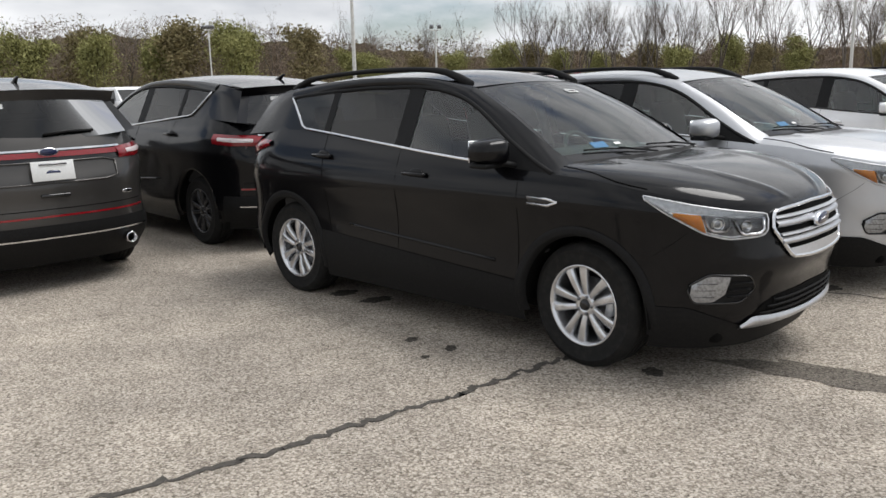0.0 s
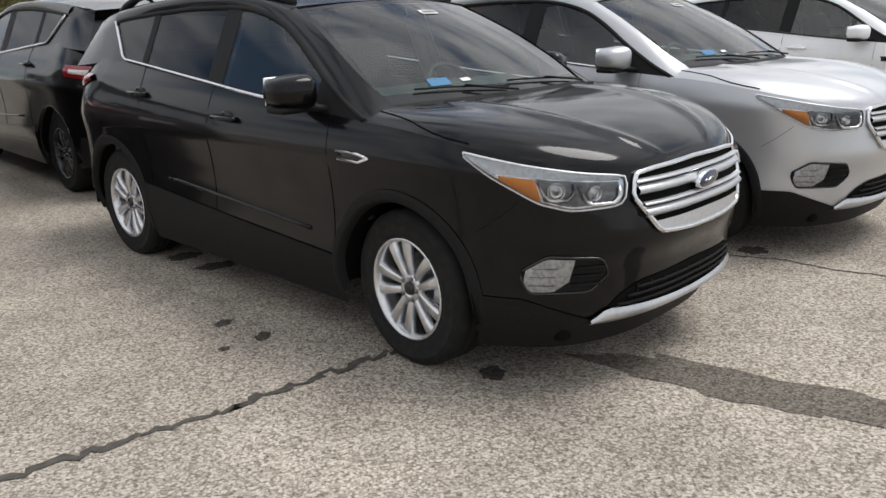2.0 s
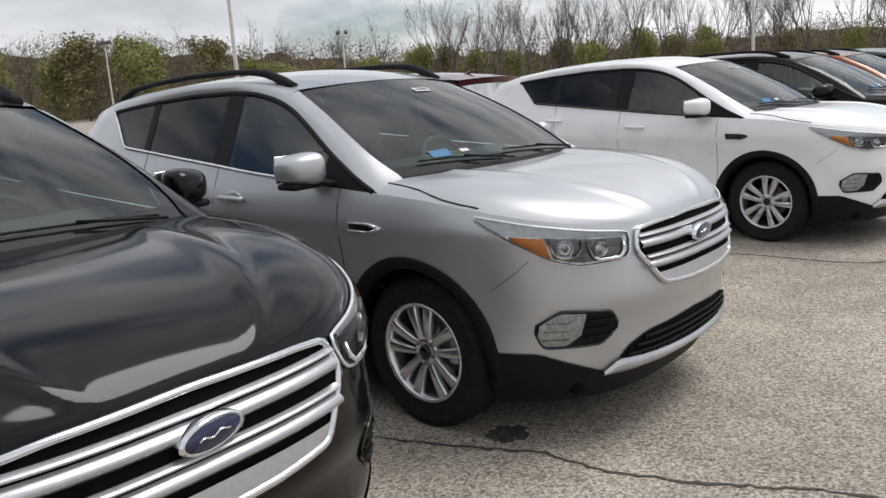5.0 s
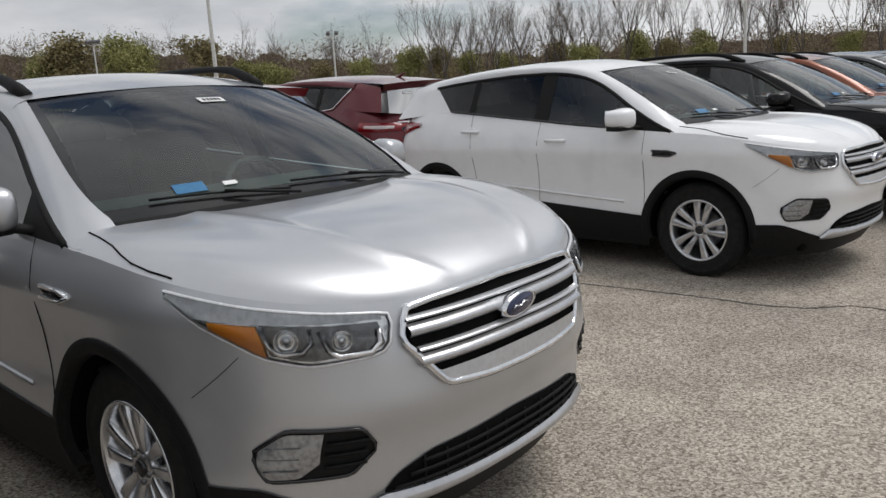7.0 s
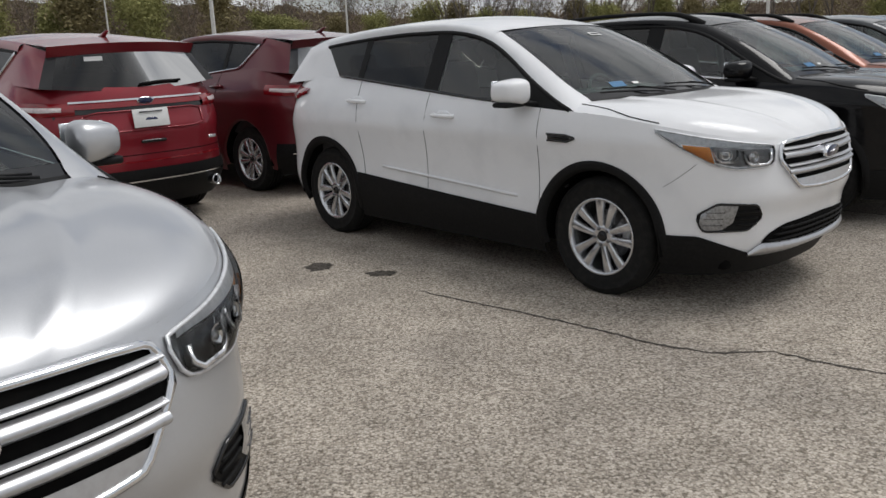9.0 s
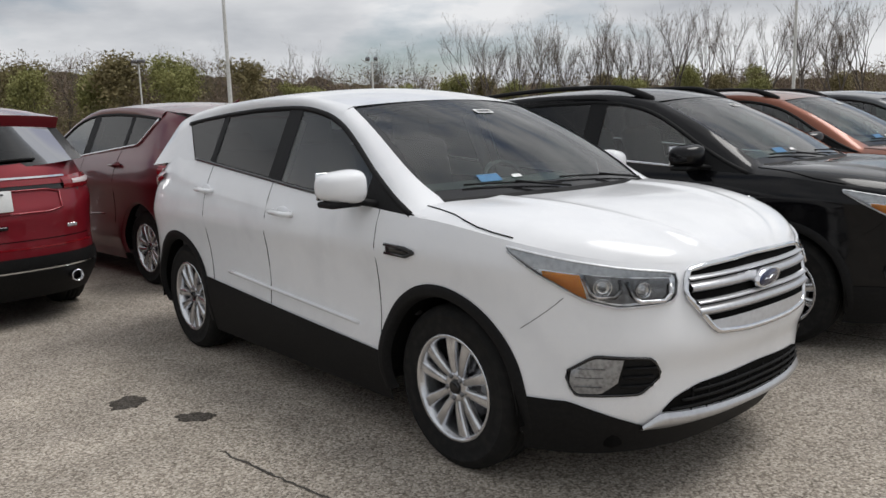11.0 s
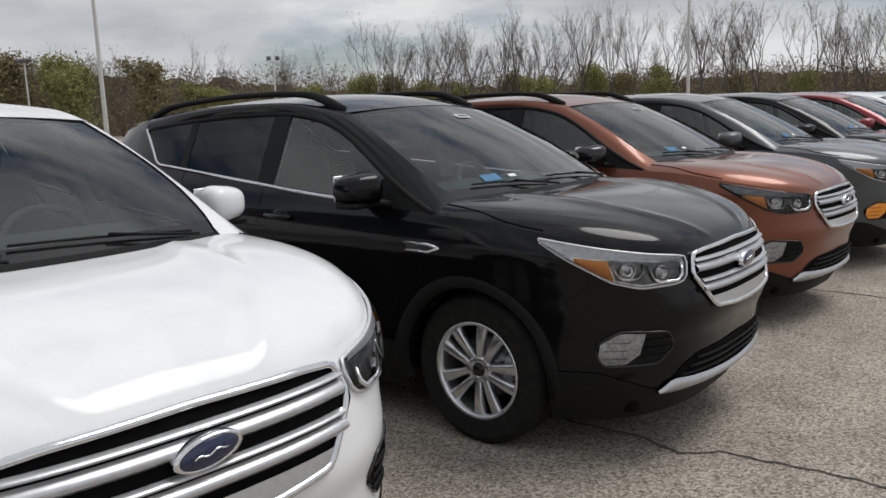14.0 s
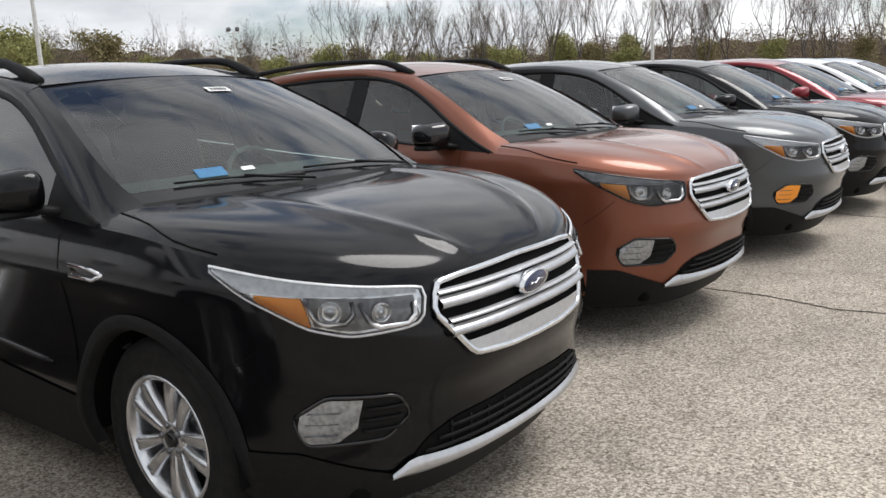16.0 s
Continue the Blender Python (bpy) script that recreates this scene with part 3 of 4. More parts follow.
    # panel gaps
    for sg in (1, -1):
        for x0, lean in ((-0.42, 0.0), (-1.45, 0.0), (-2.27, 0.11)):
            bm = bmesh.new()
            tube(bm, [(x0 + lean * (1 - k / 8), sg * (WZ(0.45 + (BELT(x0) - 0.45) * k / 8) + 0.0005), 0.45 + (BELT(x0) - 0.45) * k / 8) for k in range(9)], 0.0024, 4)
            P("door_gap", bm, WELL)
        bm = bmesh.new()
        tube(bm, [Vector(hood_pt(sg * u, v)) + Vector((0, 0, 0.0005)) for u, v in ((0.915, 1.0), (0.925, 0.95), (0.945, 0.90), (0.965, 0.85), (0.98, 0.79), (0.985, 0.72), (0.985, 0.64))], 0.0035, 4)
        P("bonnet_gap", bm, WELL)
        bm = bmesh.new()
        tube(bm, [skin(sg * (0.665 + 0.026 * k), 0.822 - 0.026 * k, 0.0003) for k in range(6)], 0.0012, 4)
        P("fender_gap", bm, WELL)
    # front face
    P("grille_mesh", strip(-0.30, 0.30, lambda c: GR_LOW(c) + 0.004, lambda c: GR_TOP(c) - 0.004, 0.004, 40, 6, False), WELL)
    for lo, hi, k in ((0.826, 0.886, 0.288), (0.738, 0.798, 0.280)):
        bm = bmesh.new()
        for sub in (0, 1):
            a, b = (lo, lo + (hi - lo) * 0.62) if sub == 0 else (lo + (hi - lo) * 0.70, hi)
            q = strip(-k, k, flat(a), flat(b), lambda u, v: 0.014 + 0.018 * math.sin(math.pi * v), 34, 5, False)
            me = bpy.data.meshes.new("t")
            q.to_mesh(me), q.free(), bm.from_mesh(me), bpy.data.meshes.remove(me)
        P("grille_bar", bm, grille, "broad double grille bar")
    P("grille_apron", strip(-0.25, 0.25, lambda c: GR_LOW(c) + 0.004, lambda c: max(0.717, GR_LOW(c) + 0.006), 0.016, 34, 3, False), grille)
    P("grille_surround", rim_of(-0.303, 0.303, GR_LOW, GR_TOP, 0.012, 0.012, 44, False), CHROME, "bright chrome grille frame")
    m = pose(XF(0.83) + 0.034, 0, 0.832, 0, -8, 90)
    badge = P("badge", lathe(bmesh.new(), [(0.001, 0.012), (0.072, 0.012), (0.08, 0.016), (0.085, 0.0), (0.08, -0.02)], 32, m @ Matrix.Diagonal((1, -1, 0.42, 1))), CHROME, "chrome-edged oval badge")
    P("badge_field", lathe(bmesh.new(), [(0.001, 0.0165), (0.066, 0.0165), (0.072, 0.0125)], 32, m @ Matrix.Diagonal((1, -1, 0.42, 1))), NAVY, "", badge)
    bm = bmesh.new()
    tube(bm, [m @ Vector((-0.04 + 0.009 * k, -0.0185, 0.004 * math.sin(1.25 * k))) for k in range(10)], 0.003, 4)
    P("badge_script", bm, CHROME, "", badge)
    lamp = P("headlamp", strip(0.315, 0.795, HL_LOW, HL_TOP, 0.003, 26, 5), GLOSS_BLACK if dark_lamp else LAMP_IN, "clear swept-back headlamp")
    P("lamp_upper_strip", strip(0.335, 0.785, lambda c: max(HL_LOW(c), HL_TOP(c) - 0.016 - 0.10 * max(0, c - 0.36)), lambda c: HL_TOP(c) - 0.002, 0.011, 24, 2), LAMP_DARK if dark_lamp else LAMP_TOP, "pale strip along the lamp's upper edge", lamp)
    P("turn_signal", strip(0.600, 0.700, lambda c: max(HL_LOW(c) + 0.006, 0.806), lambda c: max(HL_LOW(c) + 0.007, HL_TOP(c) - 0.022 - 0.10 * (c - 0.36)), 0.010, 10, 3), AMBER, "amber turn signal", lamp)
    P("lamp_bezel", strip(0.345, 0.592, lambda c: HL_LOW(c) + 0.014, lambda c: HL_TOP(c) - 0.024 - 0.08 * (c - 0.36), 0.009, 20, 3), GLOSS_BLACK if dark_lamp else LAMP_DARK, "", lamp)
    for c0, rad in ((0.548, 0.034), (0.436, 0.029)):
        bm = bmesh.new()
        for sg in (1, -1):
            z0 = (HL_LOW(c0) + HL_TOP(c0)) / 2 - 0.006
            p, q = Vector(skin(c0 * sg, z0, 0.0)), Vector(skin(c0 * sg, z0, 1.0))
            mm = Matrix.Translation(p) @ (q - p).to_track_quat("Y", "Z").to_matrix().to_4x4()
            lathe(bm, [(rad, 0.021), (rad * 0.93, 0.022), (rad * 0.80, 0.014), (rad * 0.55, 0.0105), (rad * 0.50, 0.012)], 24, mm)
        P("lamp_reflector_bowl", bm, CHROME, "", lamp)
        bm = bmesh.new()
        for sg in (1, -1):
            z0 = (HL_LOW(c0) + HL_TOP(c0)) / 2 - 0.006
            p, q = Vector(skin(c0 * sg, z0, 0.0)), Vector(skin(c0 * sg, z0, 1.0))
            mm = Matrix.Translation(p) @ (q - p).to_track_quat("Y", "Z").to_matrix().to_4x4()
            lathe(bm, [(rad * 0.50, 0.0115), (rad * 0.46, 0.018), (rad * 0.3, 0.022), (0.001, 0.024)], 18, mm)
        P("lamp_projector", bm, LAMP_IN, "", lamp)
    bm = bmesh.new()
    for sg in (1, -1):
        for a, b in ((0.475, 0.352), (0.592, 0.492)):
            lo = HL_LOW(a) + 0.018
            tube(bm, [skin(sg * a, HL_TOP(a) - 0.045, 0.017), skin(sg * (a - 0.006), lo + 0.02, 0.018), skin(sg * (a - 0.024), lo, 0.018), skin(sg * (b + 0.03), lo, 0.018), skin(sg * (b + 0.006), lo + 0.022, 0.018), skin(sg * b, HL_TOP(b) - 0.04, 0.017)], 0.0085, 6)
    P("lamp_light_guide", bm, LAMP_IN, "", lamp)
    P("lamp_rim", rim_of(0.317, 0.79, HL_LOW, HL_TOP, 0.008, 0.006, 26), LAMP_TOP if not dark_lamp else GLOSS_BLACK, "", lamp)
    P("lamp_cover", strip(0.318, 0.79, HL_LOW, HL_TOP, lambda u, v: 0.012 + 0.02 * math.sin(math.pi * v) * math.sin(math.pi * u) ** 0.5, 26, 5), CLEAR, "", lamp)
    fog = P("fog_lamp_recess", strip(0.390, 0.663, FOG_LOW, FOG_TOP, 0.003, 16, 4), PLASTIC)
    P("fog_lamp", strip(0.515, 0.650, lambda c: max(FOG_LOW(c), 0.45) + 0.008 + 0.9 * max(0, 0.56 - c), lambda c: FOG_TOP(c) - 0.008, lambda u, v: 0.008 + 0.008 * math.sin(math.pi * v), 10, 6), AMBER if amber_fog else FOG_LENS, "ribbed fog lamp", fog)
    for z0 in (0.492, 0.527, 0.562):
        for nm, c0, c1, off, rad, m in (("fog_lamp_slat", 0.41, 0.505, 0.010, 0.006, PLASTIC), ("fog_lamp_rib", 0.56, 0.635, 0.0155, 0.0022, LAMP_DARK)):
            bm = bmesh.new()
            for sg in (1, -1):
                tube(bm, [skin(sg * c, z0, off) for c in np.linspace(c0, c1, 5)], rad, 4)
            P(nm, bm, m, "", fog)
    P("fog_lamp_rim", rim_of(0.392, 0.661, FOG_LOW, FOG_TOP, 0.004, 0.006, 18), GLOSS_BLACK, "", fog)
    P("lower_grille", strip(-0.37, 0.37, LG_LOW, LG_TOP, 0.004, 36, 4, False), WELL)
    bm = bmesh.new()
    for z0 in (0.385, 0.415, 0.445):
        tube(bm, [skin(c, z0, 0.010) for c in np.linspace(-0.345 + (z0 - 0.385) * 1.2, 0.345 - (z0 - 0.385) * 1.2, 24)], 0.0065, 5)
    for c in np.linspace(-0.27, 0.27, 10):
        tube(bm, [skin(c, z, 0.009) for z in (0.362, 0.41, 0.46)], 0.004, 4)
    P("lower_grille_lattice", bm, PLASTIC)
    P("front_lip", strip(-0.43, 0.43, LIP_LOW, LIP_TOP, lambda u, v: 0.012 + 0.02 * math.sin(math.pi * v), 40, 5, False), SATIN, "satin silver bumper lip")
    # flank details
    bm, bm2 = bmesh.new(), bmesh.new()
    for sg in (1, -1):
        tube(bm, [(-0.13, sg * 0.919, 0.932), (-0.19, sg * 0.923, 0.91), (-0.33, sg * 0.924, 0.913)], 0.008, 5)
        tube(bm, [(-0.14, sg * 0.921, 0.934), (-0.20, sg * 0.921, 0.946), (-0.34, sg * 0.918, 0.948)], 0.008, 5)
        block(bm2, (0.17, 0.012, 0.032), (-0.25, sg * 0.914, 0.928), bev=0.005)
    vent = P("fender_vent", bm2, GLOSS_BLACK)
    P("vent_trim", bm, CHROME if chrome else GLOSS_BLACK, "", vent)
    for sg in (1, -1):
        for x, z in ((-1.26, 1.02), (-2.25, 1.095)):
            h = bmesh.new()
            tube(h, [(x + 0.10, sg * (WZ(z) - 0.002), z), (x + 0.085, sg * (WZ(z) + 0.028), z), (x - 0.085, sg * (WZ(z) + 0.030), z + 0.004), (x - 0.10, sg * (WZ(z) - 0.002), z + 0.004)], 0.014, 8)
            bmesh.ops.create_uvsphere(h, u_segments=12, v_segments=8, radius=1, matrix=pose(x, sg * (WZ(z) - 0.004), z) @ Matrix.Diagonal((0.07, 0.008, 0.04, 1)))
            P("door_handle", h, coat)
        g = bmesh.new()
        bmesh.ops.create_uvsphere(g, u_segments=24, v_segments=16, radius=1)
        for v in g.verts:
            x, y, z = v.co
            q = lambda a, p: math.copysign(abs(a) ** p, a)
            x, y, z = q(x, 0.75) * (0.095 if x > 0 else 0.07), q(y, 0.6) * 0.125, q(z, 0.6) * 0.078
            x -= (y / 0.125) * 0.03
            z *= 1 - 0.18 * (y / 0.125)
            v.co = (-0.575 + x, sg * (0.98 + y * 0.80), 1.195 + z * 0.95)
        mi = P("door_mirror", g, mirror_coat or coat)
        f = bmesh.new()
        tube(f, [(-0.46, sg * 0.84, 1.11), (-0.52, sg * 0.90, 1.125), (-0.56, sg * 0.97, 1.135)], 0.026, 8, flat=0.7)
        block(f, (0.13, 0.17, 0.03), (-0.58, sg * 0.98, 1.118), bev=0.012)
        P("mirror_base", f, PLASTIC, "", mi)
        f = bmesh.new()
        block(f, (0.008, 0.165, 0.125), (-0.648, sg * 0.978, 1.197), bev=0.003)
        P("mirror_glass", f, CHROME, "", mi)
    for y0, y1, k in ((0.60, -0.02, 0.0), (-0.05, -0.58, 0.01)):
        n = 10
        bm = bmesh.new()
        tube(bm, [Vector(shield((y0 + (y1 - y0) * i / n) / 0.79, 0.015 + 0.09 * i / n * (1 - i / n * 0.4) + k)) + Vector((0.008, 0, 0.011)) for i in range(n + 1)], 0.005, 5)
        tube(bm, [Vector(shield(y0 / 0.79, 0.0)) + Vector((0.05, 0, 0.012)), Vector(shield((y0 + y1) / 2 / 0.79, 0.05 + k)) + Vector((0.010, 0, 0.018))], 0.006, 5)
        P("wiper", bm, PLASTIC)
    if rails:
        for sg in (1, -1):
            bm = bmesh.new()
            n = 26
            pts = []
            for i in range(n + 1):
                t = i / n
                e = roof_edge(-1.06 - 1.88 * t)
                lift = 0.055 * min(1, math.sin(math.pi * t) * 2.6) ** 0.7 - 0.004
                pts.append((e.x, sg * (e.y - 0.035), e.z + lift))
            tube(bm, pts, lambda t: 0.017 + 0.014 * (1 - min(1, 5 * min(t, 1 - t))), 8)
            P("roof_rail", bm, PLASTIC, "black raised roof rail")
    # cabin
    bm = bmesh.new()
    block(bm, (2.9, 1.40, 0.06), (-1.9, 0, 0.62), bev=0.02)
    block(bm, (0.55, 1.42, 0.24), (-0.46, 0, 1.0), (0, 12, 0), 0.07, 3)
    block(bm, (0.22, 0.42, 0.12), (-0.58, 0.36, 1.085), (0, 12, 0), 0.05, 3)
    block(bm, (0.04, 1.40, 0.42), (-3.38, 0, 0.85), bev=0.02)
    for sg in (1, -1):
        block(bm, (2.6, 0.06, 0.5), (-1.6, sg * 0.76, 0.85), bev=0.025)
    P("cabin_tub", bm, CABIN)
    P("headliner", sheet(bmesh.new(), lambda u, v: tuple(roof((2 * u - 1) * 0.98, v) - Vector((0, 0, 0.02))), 10, 12, False), TRIM)
    for y in (0.38, -0.38):
        bm = bmesh.new()
        block(bm, (0.50, 0.50, 0.16), (-1.35, y, 0.76), (0, -6, 0), 0.06, 3)
        block(bm, (0.14, 0.48, 0.62), (-1.66, y, 1.06), (0, -14, 0), 0.06, 3)
        block(bm, (0.10, 0.27, 0.18), (-1.77, y, 1.44), (0, -10, 0), 0.045, 3)
        P("seat", bm, CLOTH)
    bm = bmesh.new()
    block(bm, (0.50, 1.26, 0.16), (-2.3, 0, 0.78), (0, -6, 0), 0.06, 3)
    block(bm, (0.14, 1.26, 0.56), (-2.62, 0, 1.04), (0, -16, 0), 0.06, 3)
    for y in (0.42, -0.42):
        block(bm, (0.09, 0.26, 0.15), (-2.74, y, 1.36), (0, -10, 0), 0.04, 3)
    P("rear_bench", bm, CLOTH)
    bm = bmesh.new()
    for sg in (1, -1):
        tube(bm, [(-1.47, sg * (side_y(z) - 0.045), z) for z in (0.8, 1.1, 1.3, 1.5)], 0.04, 6)
    P("pillar_trim", bm, TRIM)
    bm = bmesh.new()
    tube(bm, [pose(-0.84, 0.37, 1.06, 0, 62, 0) @ Vector((0.185 * math.cos(k * math.tau / 28), 0.185 * math.sin(k * math.tau / 28), 0)) for k in range(28)], 0.016, 6, True)
    block(bm, (0.05, 0.34, 0.06), (-0.83, 0.37, 1.05), (0, 62, 0), 0.02)
    P("steering_wheel", bm, CABIN)
    bm = bmesh.new()
    block(bm, (0.03, 0.24, 0.06), (-0.98, 0, 1.49), (0, 10, 0), 0.015)
    P("rear_view_mirror", bm, CABIN)
    if papers:
        P("window_sticker", sheet(bmesh.new(), lambda u, v: tuple(shield(0.02 + 0.20 * u, 0.79 + 0.05 * v) + Vector((0.0035, 0, 0.0035))), 2, 1, False), PAPER, "white stock-number sticker")
        bm = bmesh.new()
        for k in range(5):
            sheet(bm, lambda u, v: tuple(shield(0.05 + 0.03 * k + 0.018 * u, 0.802 + 0.026 * v) + Vector((0.005, 0, 0.005))), 1, 1, False)
        P("sticker_print", bm, INK, "", made[-1])
        P("dash_sheet", sheet(bmesh.new(), lambda u, v: tuple(shield(-0.60 + 0.15 * u, 0.10 + 0.06 * v) + Vector((0.0035, 0, 0.0035))), 2, 1, False), BLUE, "blue paper behind the windscreen")
        P("inspection_card", sheet(bmesh.new(), lambda u, v: tuple(shield(-0.36 + 0.07 * u, 0.115 + 0.025 * v) + Vector((0.0035, 0, 0.0035))), 2, 1, False), PAPER)
    # tail lamps
    if not rear:
        P("tail_lamp", strip(2.10, 2.62, lambda c: 1.06 + 0.30 * max(0, 2.38 - c), lambda c: 1.20 - 0.06 * max(0, 2.38 - c), lambda u, v: 0.01 + 0.02 * math.sin(math.pi * v), 14, 4), RED_LENS, "red wrap-around tail lamp")
    else:
        tl = P("tail_lamp", strip(2.20, 2.66, lambda c: 1.0 + 0.10 * max(0, 2.42 - c), lambda c: 1.115 - 0.05 * (c - 2.2), lambda u, v: 0.008 + 0.018 * math.sin(math.pi * v), 18, 4), RED_LENS, "red and clear tail lamp")
        P("lamp_clear_section", strip(2.26, 2.58, lambda c: 1.035 + 0.10 * max(0, 2.42 - c), lambda c: 1.085 - 0.05 * (c - 2.2), lambda u, v: 0.026 + 0.006 * math.sin(math.pi * v), 18, 3), PALE_LENS, "", tl)
        P("lamp_bar", strip(2.60, 3.0, flat(1.045), flat(1.085), 0.014, 16, 2), RED_LENS, "red bar joining the tail lamps")
        P("tailgate_moulding", strip(2.62, 3.0, flat(1.094), flat(1.108), 0.016, 16, 2), CHROME)
        P("tailgate_dark_band", strip(2.56, 3.0, flat(1.005), flat(1.042), 0.006, 16, 2), GLOSS_BLACK)
        m = pose(XR(1.08) - 0.02, 0, 1.085, 0, 0, -90)
        bd = P("badge", lathe(bmesh.new(), [(0.001, 0.006), (0.07, 0.006), (0.075, 0.0), (0.07, -0.01)], 28, m @ Matrix.Diagonal((1, -1, 0.42, 1))), CHROME, "chrome-edged oval badge")
        P("badge_field", lathe(bmesh.new(), [(0.001, 0.010), (0.058, 0.010), (0.066, 0.005)], 28, m @ Matrix.Diagonal((1, -1, 0.42, 1))), NAVY, "", bd)
        P("plate_recess", rim_of(2.70, 3.0, lambda c: 0.85 + 0.25 * max(0, 2.78 - c), lambda c: 1.01 - 0.3 * max(0, 2.78 - c), 0.004, 0.008, 14), coat)
        bm = bmesh.new()
        block(bm, (0.008, 0.31, 0.15), (-3.612, 0, 0.945), (0, 8, 0), 0.003)
        pl = P("licence_plate", bm, PAPER, "white dealer plate with a navy oval")
        P("plate_oval", lathe(bmesh.new(), [(0.001, 0.0), (0.055, 0.0), (0.056, -0.002)], 24, pose(-3.6185, 0, 0.925, 0, 0, -90) @ Matrix.Diagonal((1, -1, 0.5, 1))), NAVY, "", pl)
        bm = bmesh.new()
        block(bm, (0.002, 0.2, 0.012), (-3.6155, 0, 0.995), (0, 8, 0))
        P("plate_line", bm, LAMP_DARK, "", pl)
        bm = bmesh.new()
        block(bm, (0.03, 0.22, 0.028), (XR(0.76) - 0.004, 0, 0.755), bev=0.01)
        P("tailgate_handle", bm, GLOSS_BLACK)
        bm = bmesh.new()
        block(bm, (0.012, 0.075, 0.026), (XR(0.72) + 0.012, -0.55, 0.735), (0, 0, 6), 0.003)
        P("trim_badge", bm, CHROME)
        P("tailgate_gap", strip(2.44, 3.0, flat(0.648), flat(0.655), 0.002, 16, 1), WELL)
        P("bumper_reflector", strip(2.42, 3.0, flat(0.588), flat(0.604), 0.003, 16, 1), RED_LENS)
        P("rear_bumper", strip(2.26, 3.0, flat(0.27), flat(0.53), lambda u, v: 0.008 + 0.012 * math.sin(math.pi * v), 18, 4), PLASTIC, "dark plastic lower rear bumper")
        P("bumper_moulding", strip(2.42, 3.0, flat(0.425), flat(0.437), 0.026, 16, 1), CHROME)
        for sg in (1, -1):
            bm = bmesh.new()
            lathe(bm, [(0.034, 0.12), (0.036, 0.0), (0.042, -0.004), (0.046, 0.004), (0.046, 0.14)], 22, pose(-3.585, sg * 0.56, 0.345, 0, 0, -90))
            P("exhaust_tip", bm, CHROME)
        bm = bmesh.new()
        tube(bm, [Vector(hatch(0.0, 0.12)) + Vector((-0.02, 0, 0)), Vector(hatch(-0.25, 0.16)) + Vector((-0.025, 0, 0)), Vector(hatch(-0.52, 0.14)) + Vector((-0.02, 0, 0))], 0.011, 6)
        P("rear_wiper", bm, PLASTIC)
        bm = bmesh.new()
        sheet(bm, lambda u, v: tuple(roof(2 * u - 1, 0.94).lerp(Vector(hatch(2 * u - 1, 0.80)) + Vector((-0.06, 0, 0.06)), v) + Vector((0, 0, 0.008 + 0.02 * v))), 16, 6, False)
        sheet(bm, lambda u, v: tuple((Vector(hatch(2 * u - 1, 0.80)) + Vector((-0.06, 0, 0.088))).lerp(Vector(hatch(2 * u - 1, 0.84)) + Vector((0, 0, -0.01)), v)), 16, 3, False)
        P("spoiler", bm, coat)
        bm = bmesh.new()
        tube(bm, [(-2.90, 0, 1.605), (-2.97, 0, 1.63), (-3.02, 0, 1.655), (-3.05, 0, 1.66)], lambda t: 0.022 * (1 - t) + 0.006, 8, flat=1.0)
        P("antenna_fin", bm, coat)
        P("rear_window_sticker", sheet(bmesh.new(), lambda u, v: tuple(Vector(hatch(0.35 + 0.22 * u, 0.66 + 0.10 * v)) + Vector((-0.004, 0, 0.002))), 2, 1, False), PAPER)
    if scale != (1, 1, 1):
        done = set()
        for o in made:
            if o.data.name not in done:
                done.add(o.data.name)
                o.data.transform(Matrix.Diagonal((*scale, 1)))
    for i, x in enumerate((0.0, -2.69 * scale[0])):
        for sg in (1, -1):
            add_wheel(car, kit, x, sg, steer if i == 0 else 0, spin + 31 * i + 17 * sg, 0.735 * scale[1])
    return car


